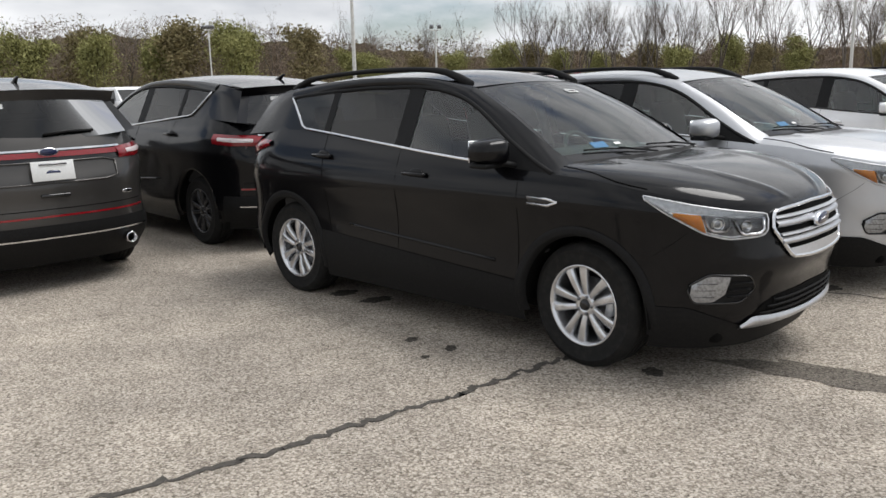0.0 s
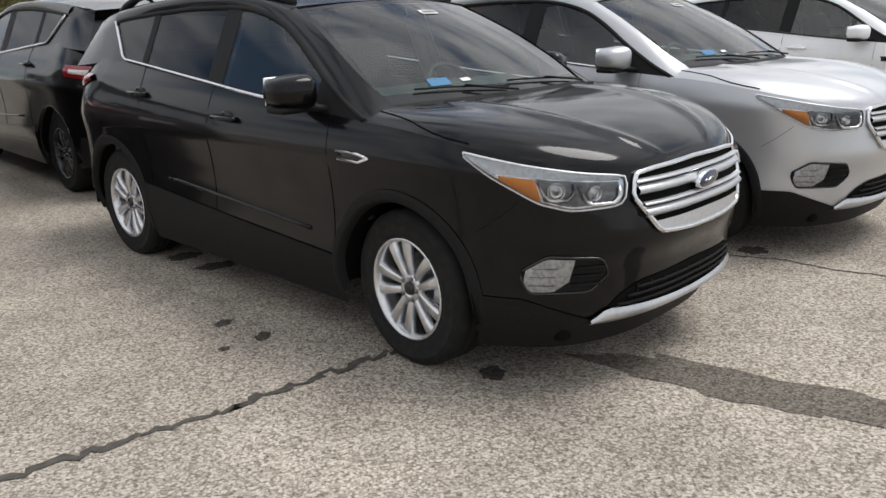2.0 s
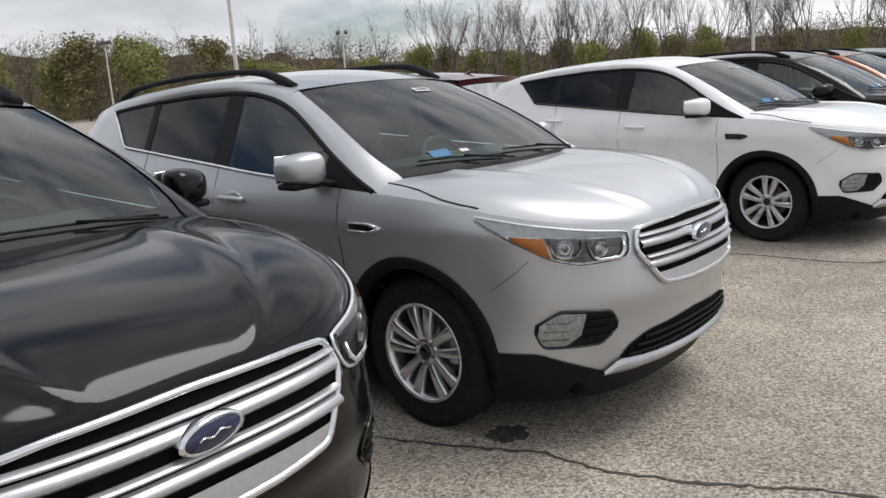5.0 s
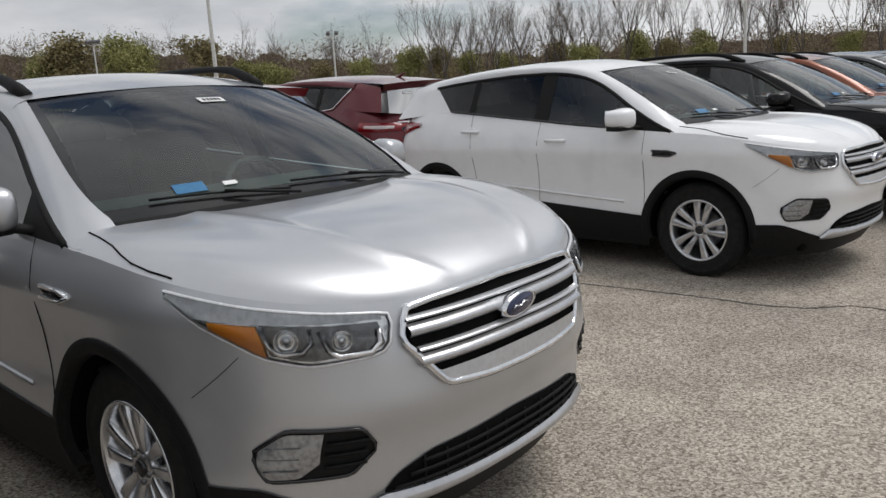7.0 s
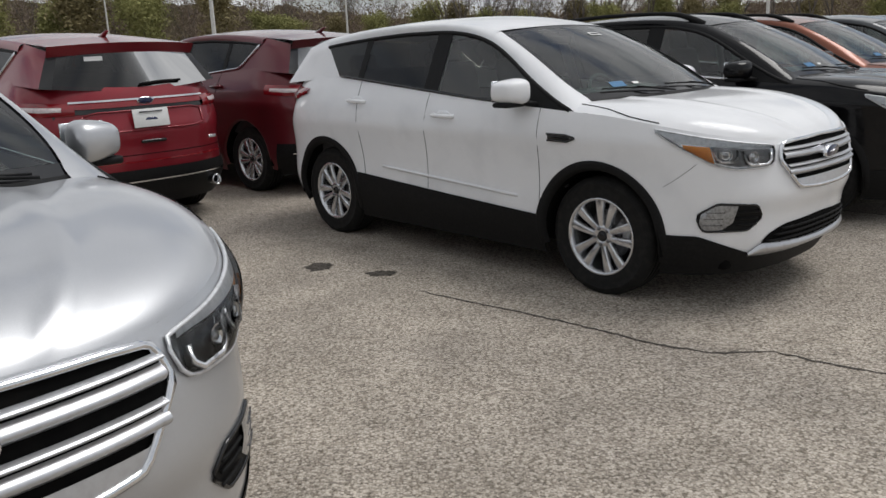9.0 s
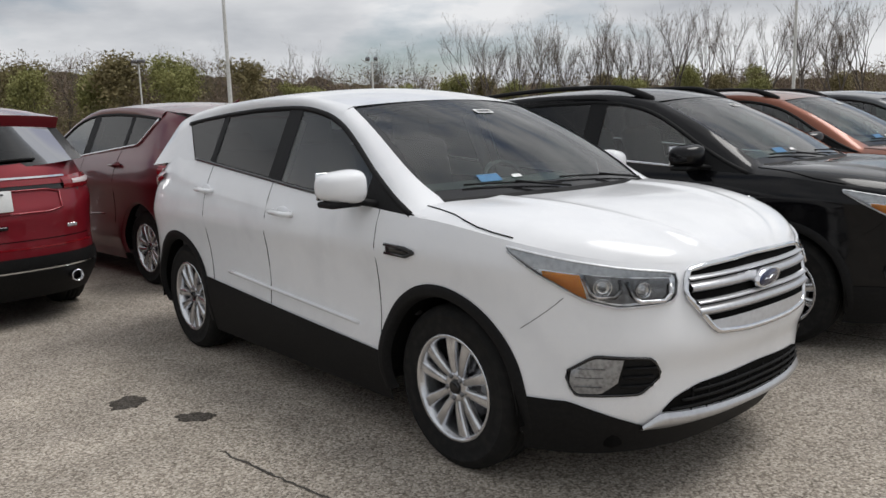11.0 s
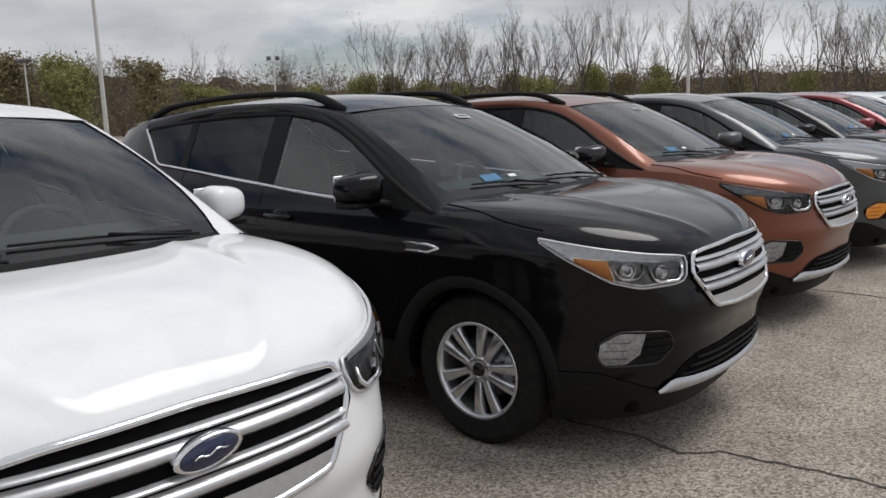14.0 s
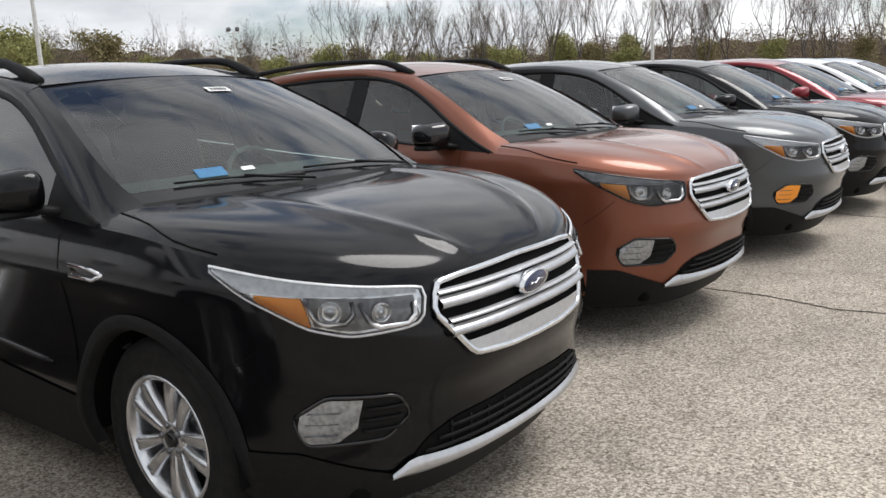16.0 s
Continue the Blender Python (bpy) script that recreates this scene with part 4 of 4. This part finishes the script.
# ---------- ground ----------
def ground_material(name, wet=1.0):
    m = mat(name, (0.23, 0.205, 0.18), 0.9)
    n, l = m.node_tree.nodes, m.node_tree.links
    b = n["Principled BSDF"]
    co = n.new("ShaderNodeTexCoord")

    def noise_of(scale, detail=5, rough=0.6):
        t = n.new("ShaderNodeTexNoise")
        t.inputs["Scale"].default_value, t.inputs["Detail"].default_value, t.inputs["Roughness"].default_value = scale, detail, rough
        l.new(co.outputs["Object"], t.inputs["Vector"])
        return t.outputs["Fac"]

    def ramp(src, stops):
        r = n.new("ShaderNodeValToRGB")
        while len(r.color_ramp.elements) < len(stops):
            r.color_ramp.elements.new(0.5)
        for e, (p, c) in zip(r.color_ramp.elements, stops):
            e.position, e.color = p, (*c, 1)
        l.new(src, r.inputs[0])
        return r.outputs[0]

    def mul(a, c, f=1.0):
        x = n.new("ShaderNodeMix")
        x.data_type, x.blend_type = "RGBA", "MULTIPLY"
        x.inputs["Factor"].default_value = f
        l.new(a, x.inputs["A"]), l.new(c, x.inputs["B"])
        return x.outputs["Result"]
    v = n.new("ShaderNodeTexVoronoi")
    v.inputs["Scale"].default_value = 92
    l.new(co.outputs["Object"], v.inputs["Vector"])
    stones = n.new("ShaderNodeSeparateColor")
    l.new(v.outputs["Color"], stones.inputs[0])
    pebbles = ramp(stones.outputs[0], [(p, tuple(wet * k for k in c)) for p, c in ((0.0, (0.23, 0.208, 0.183)), (0.3, (0.37, 0.335, 0.293)), (0.6, (0.47, 0.43, 0.38)), (1.0, (0.62, 0.575, 0.525)))])
    gaps = ramp(v.outputs["Distance"], [(0.0, (1, 1, 1)), (0.55, (1, 1, 1)), (0.85, (0.55, 0.53, 0.50))])
    speck = ramp(noise_of(55, 4, 0.7), [(0.36, (0.42, 0.40, 0.38)), (0.46, (1, 1, 1))])
    broad = ramp(noise_of(0.55, 6), [(0.32, (0.74, 0.73, 0.72)), (0.62, (1.06, 1.04, 1.0))])
    patch = ramp(noise_of(2.6, 6), [(0.34, (0.84, 0.83, 0.82)), (0.6, (1.04, 1.03, 1.02))])
    l.new(mul(mul(mul(mul(pebbles, gaps), speck), broad), patch), b.inputs["Base Color"])
    u = n.new("ShaderNodeBump")
    u.inputs["Strength"].default_value, u.inputs["Distance"].default_value = 0.55, 0.006
    l.new(v.outputs["Distance"], u.inputs["Height"])
    u.invert = True
    l.new(u.outputs[0], b.inputs["Normal"])
    b.inputs["Specular IOR Level"].default_value = 0.25
    return m


ASPHALT = ground_material("worn_asphalt")
bm = bmesh.new()
bmesh.ops.create_grid(bm, x_segments=40, y_segments=40, size=1500)
tagged(part("ground", bm, ASPHALT, None), "worn pale asphalt car park with exposed gravel", "ground", kind="structure")

CRACK = mat("crack_fill", (0.055, 0.05, 0.043), 0.95, grain=(30, (0.09, 0.08, 0.07), 0.4, 0.7), bump=0.6, bump_scale=80)
WET = ground_material("damp_stain", 0.38)
OIL = ground_material("oil_spot", 0.2)



def crack(points, width, z=0.004):
    """A wandering crack with ragged edges along a few turning points."""
    rng = random.Random(int(points[0][0] * 100) + 7)
    fine = []
    for (a, b), (c, d) in zip(points, points[1:]):
        k = max(2, int(math.hypot(c - a, d - b) / 0.035))
        for i in range(k):
            t = i / k
            fine.append((a + (c - a) * t + rng.gauss(0, width * 0.28), b + (d - b) * t + rng.gauss(0, width * 0.28)))
    bm = bmesh.new()
    prev = None
    for i, (x, y) in enumerate(fine):
        x2, y2 = fine[min(i + 1, len(fine) - 1)]
        x1, y1 = fine[max(i - 1, 0)]
        t = Vector((x2 - x1, y2 - y1))
        t = t.normalized() if t.length else Vector((1, 0))
        w = width * (0.35 + 0.65 * rng.random()) / 2 * min(1, 0.25 + i / 6, 0.25 + (len(fine) - i) / 6)
        row = [bm.verts.new((x - t.y * w * s, y + t.x * w * s, z + (0.0 if abs(s) > 0.5 else -0.0025))) for s in (-1, 0, 1)]
        if prev:
            for j in (0, 1):
                bm.faces.new((prev[j], row[j], row[j + 1], prev[j + 1]))
        prev = row
    tagged(part("crack", bm, CRACK, None), "dark irregular crack across the asphalt", "crack", "cracks in the asphalt", "structure")


def stain(cx, cy, rx, ry, turn, material, seed, z=0.003, label="small dark oil spot on the asphalt"):
    rng = random.Random(seed)
    ph = [rng.random() * 6.28 for _ in range(5)]
    bm = bmesh.new()
    c = bm.verts.new((cx, cy, z))
    ring = []
    for k in range(56):
        a = k * math.tau / 56
        r = 1 + 0.16 * math.sin(2 * a + ph[0]) + 0.10 * math.sin(5 * a + ph[1]) + 0.07 * math.sin(11 * a + ph[2]) + rng.gauss(0, 0.035)
        p = Matrix.Rotation(radians(turn), 2) @ Vector((rx * r * math.cos(a), ry * r * math.sin(a)))
        ring.append(bm.verts.new((cx + p.x, cy + p.y, z)))
    for k in range(56):
        bm.faces.new((c, ring[k], ring[(k + 1) % 56]))
    tagged(part("stain", bm, material, None), label, "stain", "stains on the asphalt", "structure")


crack([(1.3, 6.6), (0.63, 6.07), (0.15, 5.65), (-0.19, 5.39), (-0.63, 5.035), (-0.91, 4.83), (-1.22, 4.63), (-2.6, 3.9)], 0.055)
crack([(2.3, 7.75), (2.59, 7.6), (3.01, 7.44), (3.24, 7.22), (3.51, 7.07), (3.92, 6.94), (4.11, 6.84), (4.22, 6.64), (5.6, 5.6)], 0.022)
crack([(4.6, 11.3), (5.25, 10.73), (5.52, 10.47), (5.77, 10.21), (6.0, 10.06), (6.28, 10.04), (6.46, 9.86), (6.68, 9.7), (8.2, 8.6)], 0.018)
crack([(8.0, 13.2), (8.34, 12.87), (8.53, 12.69), (8.63, 12.49), (8.82, 12.47), (9.0, 12.32), (9.18, 12.17), (9.35, 11.99), (10.4, 11.2)], 0.02)
crack([(10.3, 16.0), (10.82, 15.47), (11.2, 15.07), (11.4, 14.68), (11.86, 14.35), (13.0, 13.5)], 0.022)
crack([(13.0, 19.0), (13.6, 17.6), (14.8, 16.4), (16.5, 15.2)], 0.022)
stain(2.26, 5.70, 0.64, 0.17, -30, WET, 3, label="long damp stain soaked into the asphalt")
stain(8.42, 11.78, 0.30, 0.11, -30, WET, 4, label="long damp stain soaked into the asphalt")
for i, (x, y, r) in enumerate(((-0.80, 7.74, 0.11), (-0.52, 7.52, 0.11), (-0.20, 6.53, 0.05), (1.17, 5.89, 0.07), (2.91, 7.64, 0.10), (0.05, 6.35, 0.05), (-0.1, 6.2, 0.03), (3.9, 12.0, 0.11), (4.35, 11.75, 0.09), (6.0, 14.2, 0.10))):
    stain(x, y, r, r * 0.8, 20 * i, OIL, 20 + i)

# ---------- front row ----------
ROW = "front row of parked cars"
CARS = [
    ("black sport utility car with silver grille and roof rails", BLACK_PAINT, dict(rails=True, steer=-4.0)),
    ("metallic silver sport utility car with black roof rails", SILVER_PAINT, dict(rails=True)),
    ("white sport utility car with dark lower cladding", WHITE_PAINT, dict(chrome=False)),
    ("black sport utility car with silver grille, parked beside a copper one", BLACK_PAINT, dict(rails=True)),
    ("copper orange sport utility car with dark grille bars", COPPER_PAINT, dict(rails=True, chrome=False, cladding=False, dark_lamp=True, mirror_coat=GLOSS_BLACK)),
    ("dark grey sport utility car with amber fog lamp", GREY_PAINT, dict(chrome=False, amber_fog=True)),
    ("black sport utility car near the end of the row", BLACK_PAINT, dict(chrome=False)),
    ("red sport utility car parked in the row", RED_PAINT, dict(chrome=False)),
    ("white sport utility car beside a red one", WHITE_PAINT, dict(chrome=False)),
    ("pale silver sport utility car closing the row", SILVER_PAINT, dict(chrome=False)),
]
SPOTS = [(1.374, 6.627, -42.8), (3.154, 8.406, -44.9), (6.322, 11.619, -49.3), (8.354, 13.378, -44.4), (10.072, 15.341, -46.9), (11.870, 17.022, -42.8), (13.557, 18.623, -43.9),
         (15.45, 20.35, -45), (17.2, 22.1, -45), (19.0, 23.9, -45)]
for i, ((label, coat, more), (x, y, yaw)) in enumerate(zip(CARS, SPOTS)):
    suv("sport_utility_car", label, ROW, (x, y, 0), yaw, coat, WHEEL_A, spin=13.0 * i, **more)

# ---------- second row, tails towards the first ----------
BACK = "second row of parked cars"
BIG = (1.057, 1.05, 1.04)


def behind(label, axle, coat, kit, yaw=135.0, **more):
    """Placed by the middle of its rear axle."""
    f = Vector((math.cos(radians(yaw)), math.sin(radians(yaw))))
    x, y = axle[0] + f.x * 2.69 * BIG[0], axle[1] + f.y * 2.69 * BIG[0]
    suv("crossover_car", label, BACK, (x, y, 0), yaw, coat, kit, BIG, cladding=False, rear=True, papers=False, **more)


behind("dark bronze crossover car with red tail lamp bar", (-3.80, 8.67), BRONZE_PAINT, WHEEL_B)
behind("black crossover car with dark alloy wheels", (-1.97, 10.52), BLACK_PAINT, WHEEL_B)
behind("bright red crossover car with dealer plate", (1.67, 14.26), RED_PAINT, WHEEL_A)
behind("dark maroon crossover car with chrome window trim", (3.42, 16.0), MAROON_PAINT, WHEEL_A)


# ---------- lamp posts ----------
def lamp_post(x, y, h, heads):
    post = new("lamp_post")
    post.location = (x, y, 0)
    tagged(post, "pale galvanised lamp post with floodlight heads", "lamp post", "lamp posts of the car park")
    bm = bmesh.new()
    tube(bm, [(0, 0, h * k / 6) for k in range(7)], lambda t: 0.14 - 0.05 * t, 10)
    part("pole", bm, POLE_MAT, post)
    bm = bmesh.new()
    lathe(bm, [(0.35, 0), (0.35, 0.6), (0.30, 0.65), (0.001, 0.65)], 20, pose(0, 0, 0, 90, 0, 0))
    part("concrete_base", bm, TRIM, post)
    bm = bmesh.new()
    tube(bm, [(-0.9, 0, h + 0.1), (-0.5, 0, h - 0.15), (0, 0, h - 0.2), (0.5, 0, h - 0.15), (0.9, 0, h + 0.1)], 0.05, 6)
    part("crossarm", bm, POLE_MAT, post)
    for k in range(heads):
        a = (k + 0.5) / heads * 2 - 1
        bm = bmesh.new()
        block(bm, (0.45, 0.5, 0.38), (a * 0.95, -0.1, h + 0.28), (25, 0, 20 * a), 0.06)
        part("floodlight", bm, LAMP_DARK, post)


lamp_post(-6.7, 54.9, 9.4, 4)
lamp_post(-2.8, 105.0, 8.5, 2)
lamp_post(-35.1, 117.5, 10.1, 4)
lamp_post(31.5, 68.3, 12.8, 2)


# ---------- far vehicles ----------
def pickup(label, at, yaw, coat):
    """A pickup truck: bonnet, cab, load bed."""
    car = new("pickup_truck")
    car.matrix_world = pose(*at, 0, 0, yaw)
    tagged(car, label, "truck", "pickup trucks far across the car park")
    bm = bmesh.new()
    block(bm, (1.35, 1.9, 0.72), (0.28, 0, 0.86), (0, 1.5, 0), 0.12, 3)
    block(bm, (2.65, 1.96, 0.78), (-1.7, 0, 0.86), bev=0.08, seg=3)
    part("body", bm, coat, car)
    bm = bmesh.new()
    block(bm, (1.75, 1.96, 0.80), (-3.95, 0, 0.88), bev=0.05)
    part("load_bed", bm, coat, car)
    bm = bmesh.new()
    vs = []
    for z, x0, x1, w in ((1.22, -0.35, -3.0, 0.93), (1.75, -1.05, -2.85, 0.76), (1.84, -1.3, -2.7, 0.66)):
        vs.append([bm.verts.new(p) for p in ((x0, w, z), (x0, -w, z), (x1, -w, z), (x1, w, z))])
    for A, B in zip(vs, vs[1:]):
        for k in range(4):
            bm.faces.new((A[k], A[(k + 1) % 4], B[(k + 1) % 4], B[k]))
    bm.faces.new(vs[-1])
    part("cab", bm, coat, car, smooth=False)
    for nm, quad in (("windscreen", ((-0.40, 0.84, 1.26), (-0.40, -0.84, 1.26), (-0.99, -0.72, 1.71), (-0.99, 0.72, 1.71))),
                     ("rear_window", ((-3.01, 0.8, 1.26), (-3.01, -0.8, 1.26), (-2.87, -0.7, 1.7), (-2.87, 0.7, 1.7)))):
        bm = bmesh.new()
        d = 0.012 if nm == "windscreen" else -0.008
        bm.faces.new([bm.verts.new((x + d, y, z + 0.006)) for x, y, z in quad])
        part(nm, bm, GLOSS_BLACK, car, "", False)
    for sg in (1, -1):
        for a, b in ((-0.95, -1.75), (-1.87, -2.8)):
            bm = bmesh.new()
            bm.faces.new([bm.verts.new((x, sg * y, z)) for x, y, z in ((a + 0.15, 0.93, 1.27), (b, 0.93, 1.27), (b + 0.02, 0.785, 1.70), (a - 0.2, 0.785, 1.70))])
            part("side_window", bm, GLOSS_BLACK, car, "", False)
        bm = bmesh.new()
        block(bm, (0.10, 0.2, 0.24), (-0.8, sg * 1.1, 1.25), bev=0.03)
        part("door_mirror", bm, PLASTIC, car)
        bm = bmesh.new()
        block(bm, (0.1, 0.3, 0.26), (0.92, sg * 0.78, 1.0), bev=0.03)
        part("headlamp", bm, LAMP_IN, car)
    bm = bmesh.new()
    block(bm, (0.06, 1.2, 0.34), (0.95, 0, 0.98), bev=0.02)
    part("grille", bm, GLOSS_BLACK, car)
    bm = bmesh.new()
    block(bm, (0.2, 1.9, 0.22), (0.98, 0, 0.62), bev=0.06)
    part("front_bumper", bm, CHROME, car)
    bm = bmesh.new()
    block(bm, (5.0, 1.5, 0.25), (-1.9, 0, 0.45), bev=0.05)
    part("underbody", bm, WELL, car)
    for x in (0.0, -3.6):
        for sg in (1, -1):
            add_wheel(car, WHEEL_A, x, sg, y=0.82)


pickup("white pickup truck facing the parked crossovers", (-14.5, 27.5, 0), -62, WHITE_PAINT)
pickup("white pickup truck parked behind another truck", (-13.2, 36.0, 0), -40, WHITE_PAINT)
pickup("pale silver pickup truck across the car park", (-19.0, 40.0, 0), -40, SILVER_PAINT)
suv("sport_utility_car", "dark grey car parked far beyond the row", "cars far across the car park", (27.6, 34.5, 0), 175, GREY_PAINT, WHEEL_A, papers=False)


# ---------- trees ----------
def foliage(name, a, b, rough=0.85):
    """Bark, twig and leaf colour, varied from piece to piece."""
    m = mat(name, a, rough)
    n, l = m.node_tree.nodes, m.node_tree.links
    g, x = n.new("ShaderNodeNewGeometry"), n.new("ShaderNodeMix")
    x.data_type = "RGBA"
    x.inputs["A"].default_value, x.inputs["B"].default_value = (*a, 1), (*b, 1)
    l.new(g.outputs["Random Per Island"], x.inputs["Factor"])
    l.new(x.outputs["Result"], n["Principled BSDF"].inputs["Base Color"])
    n["Principled BSDF"].inputs["Specular IOR Level"].default_value = 0.1
    return m


BARK = mat("grey_bark", (0.13, 0.11, 0.095), 0.9, grain=(6, (0.08, 0.07, 0.06), 0.4, 0.7), bump=0.5, bump_scale=20)
TWIG = foliage("brown_twigs", (0.14, 0.105, 0.08), (0.27, 0.215, 0.172))
LEAF = foliage("spring_leaves", (0.17, 0.175, 0.065), (0.33, 0.325, 0.14))
DULL = foliage("olive_leaves", (0.14, 0.12, 0.06), (0.27, 0.23, 0.125))


def limbs(bm, rng, p, d, length, r, depth, tips):
    q, pts = Vector(p), [Vector(p)]
    dd = Vector(d)
    for _ in range(4):
        dd = (dd + Vector((rng.gauss(0, 0.09), rng.gauss(0, 0.09), 0.11))).normalized()
        q = q + dd * length / 4
        pts.append(q.copy())
    tube(bm, pts, lambda t: r * (1 - 0.55 * t), 5 if depth > 2 else 3)
    tips.append(pts[-1])
    if depth == 0:
        return
    for k in range(rng.choice((3, 3, 4)) if depth > 1 else 4):
        t = pts[rng.choice((2, 3, 4))] if k else pts[4]
        a = rng.random() * math.tau
        side = Vector((math.cos(a), math.sin(a), 0.15))
        limbs(bm, rng, t, (dd + side * rng.uniform(0.28, 0.58)).normalized(), length * rng.uniform(0.55, 0.8), r * 0.5, depth - 1, tips)


def bits(rng, centres, count, spread, size, slim=1.0):
    """Loose leaves or twigs scattered round the given places: vertices and faces."""
    v, f = [], []
    for _ in range(count):
        c = centres[rng.randrange(len(centres))]
        o = Vector((rng.gauss(0, spread), rng.gauss(0, spread), rng.gauss(0, spread * 0.8)))
        a = Vector((rng.gauss(0, 1), rng.gauss(0, 1), rng.gauss(0, 1) + (1.0 if slim < 0.5 else 0))).normalized()
        b = a.cross(Vector((rng.gauss(0, 1), rng.gauss(0, 1), rng.gauss(0, 1)))).normalized()
        s = size * rng.uniform(0.5, 1.3)
        p, i = c + o, len(v)
        v += [p - a * s, p + b * s * slim * 0.5, p + a * s, p - b * s * slim * 0.5]
        f.append((i, i + 1, i + 2, i + 3))
    return v, f


def from_lists(name, v, f, m, parent):
    me = bpy.data.meshes.new(name)
    me.from_pydata(v, [], f)
    me.materials.append(m)
    ob = new(name, me)
    ob.parent = parent
    return ob


def tree(seed, label, height, leaf, count, size, depth=4, lean=0.0):
    rng = random.Random(seed)
    t = new("tree")
    bm, tips = bmesh.new(), []
    n = rng.choice((1, 2, 2, 3))
    for k in range(n):
        a = rng.random() * math.tau
        limbs(bm, rng, (0.3 * math.cos(a) * (n > 1), 0.3 * math.sin(a) * (n > 1), -0.1), (0.22 * math.cos(a) * (n > 1) + lean, 0.22 * math.sin(a) * (n > 1), 1), height * 0.42, height * 0.012, depth, tips)
    part("trunk", bm, BARK, t)
    if count:
        high = [p for p in tips if p.z > height * 0.15]
        if count > 1000:
            for _ in range(70):
                a, q, z = rng.random() * math.tau, math.sqrt(rng.random()), rng.uniform(0.08, 0.92)
                w = height * rng.uniform(0.15, 0.42) * math.sin(math.pi * min(1, 0.18 + 0.82 * z)) ** 0.6
                high.append(Vector((w * q * math.cos(a), w * q * math.sin(a), z * height)))
        v, f = bits(rng, high, count, height * (0.065 if count > 1000 else 0.02), size, 0.8 if count > 1000 else 0.12)
        from_lists("crown", v, f, leaf, t)
    tagged(t, label, "tree", "trees along the edge of the lot")
    return t


BARE = [tree(s, "tall bare tree with fine upright branches", 14.0, TWIG, 400, 0.3) for s in (3, 8, 11)]
BUD = [tree(s, "tree in first pale green leaf", 9.5, LEAF, 6000, 0.24, 3) for s in (21, 25)]
OLIVE = [tree(s, "broad tree with dull olive budding crown", 9.5, DULL, 5200, 0.24, 3) for s in (31, 37)]
rng = random.Random(5)
first = set()


def plant(kinds, x, y, k):
    src = kinds[rng.randrange(len(kinds))]
    m = pose(x, y, 0, 0, 0, rng.random() * 360)
    if src.name in first:
        o = copy_thing(src, m)
    else:
        first.add(src.name)
        o = src
        o.matrix_basis = m
    o.scale = (k * rng.uniform(0.85, 1.15),) * 2 + (k,)


for i in range(26):
    x = -100 + i * 6.2 + rng.uniform(-2, 2)
    plant(BUD if i % 3 else OLIVE, x, 136 + rng.uniform(-5, 5), rng.uniform(1.0, 1.5) if x < -20 else rng.uniform(0.6, 0.85))
for i in range(22):
    x = -95 + i * 8 + rng.uniform(-3, 3)
    plant(BARE, x, 150 + rng.uniform(-4, 6), rng.uniform(0.85, 1.0) if x < 10 else rng.uniform(0.9, 1.0))
for i in range(30):
    x = 12 + i * 3.6 + rng.uniform(-1.2, 1.2)
    plant(BARE, x, 126 - 0.18 * x + rng.uniform(-4, 4), rng.uniform(0.8, 1.12))
for i in range(9):
    plant(OLIVE if i % 2 else BUD, 30 + i * 9 + rng.uniform(-3, 3), 118 - 0.18 * i * 9, rng.uniform(0.5, 0.7))

# the woods rise towards the west
RISE = curve([(-230, 15.0), (-75, 14.0), (-45, 12.5), (-20, 10.5), (0, 8.6), (12, 7.6), (250, 7.6)])

# brushwood and far woods behind the single trees
woods = new("far_woods")
tagged(woods, "dense brown leafless woods with some pale green", "woods", kind="stuff")
for nm, m, share_of, slim, size, count in (("brushwood", TWIG, 1.0, 0.13, 0.65, 110000), ("greenery", DULL, 0.6, 0.8, 0.32, 22000)):
    cs = []
    for k in range(int(520 * share_of)):
        x = rng.uniform(-125, 135)
        back = rng.random()
        top = RISE(x) * (0.75 + 0.4 * back) * rng.uniform(0.8, 1.1)
        y = 141 + 26 * back - (0.16 * x if x > 0 else 0)
        for q in range(4):
            cs.append(Vector((x + rng.gauss(0, 1.2), y, top * (0.12 + 0.82 * q / 3) + rng.gauss(0, 0.3))))
    v, f = bits(rng, cs, count, 1.1, size, slim)
    tagged(from_lists(nm, v, f, m, woods), kind="stuff")

RIDGE = mat("distant_woods", (0.14, 0.11, 0.085), 0.95, grain=(0.5, (0.22, 0.18, 0.14), 0.35, 0.65), grime=(0.12, (0.19, 0.18, 0.09), 0.45, 0.7))
bm = bmesh.new()
sheet(bm, lambda u, v: (-230 + 480 * u, 172 - (0.16 * max(0, -230 + 480 * u)) + 3 * noise.noise((u * 60, 3, v)), -0.5 + v * (RISE(-230 + 480 * u) * 0.97 + 1.5 * noise.noise((u * 22, 0, 0)) + 1.2 * noise.noise((u * 90, 5, 0)) + 0.9 * noise.noise((u * 300, 9, 0)))), 900, 3, False)
tagged(part("backdrop", bm, RIDGE, None), "far brown line of leafless woods", "backdrop", kind="structure")
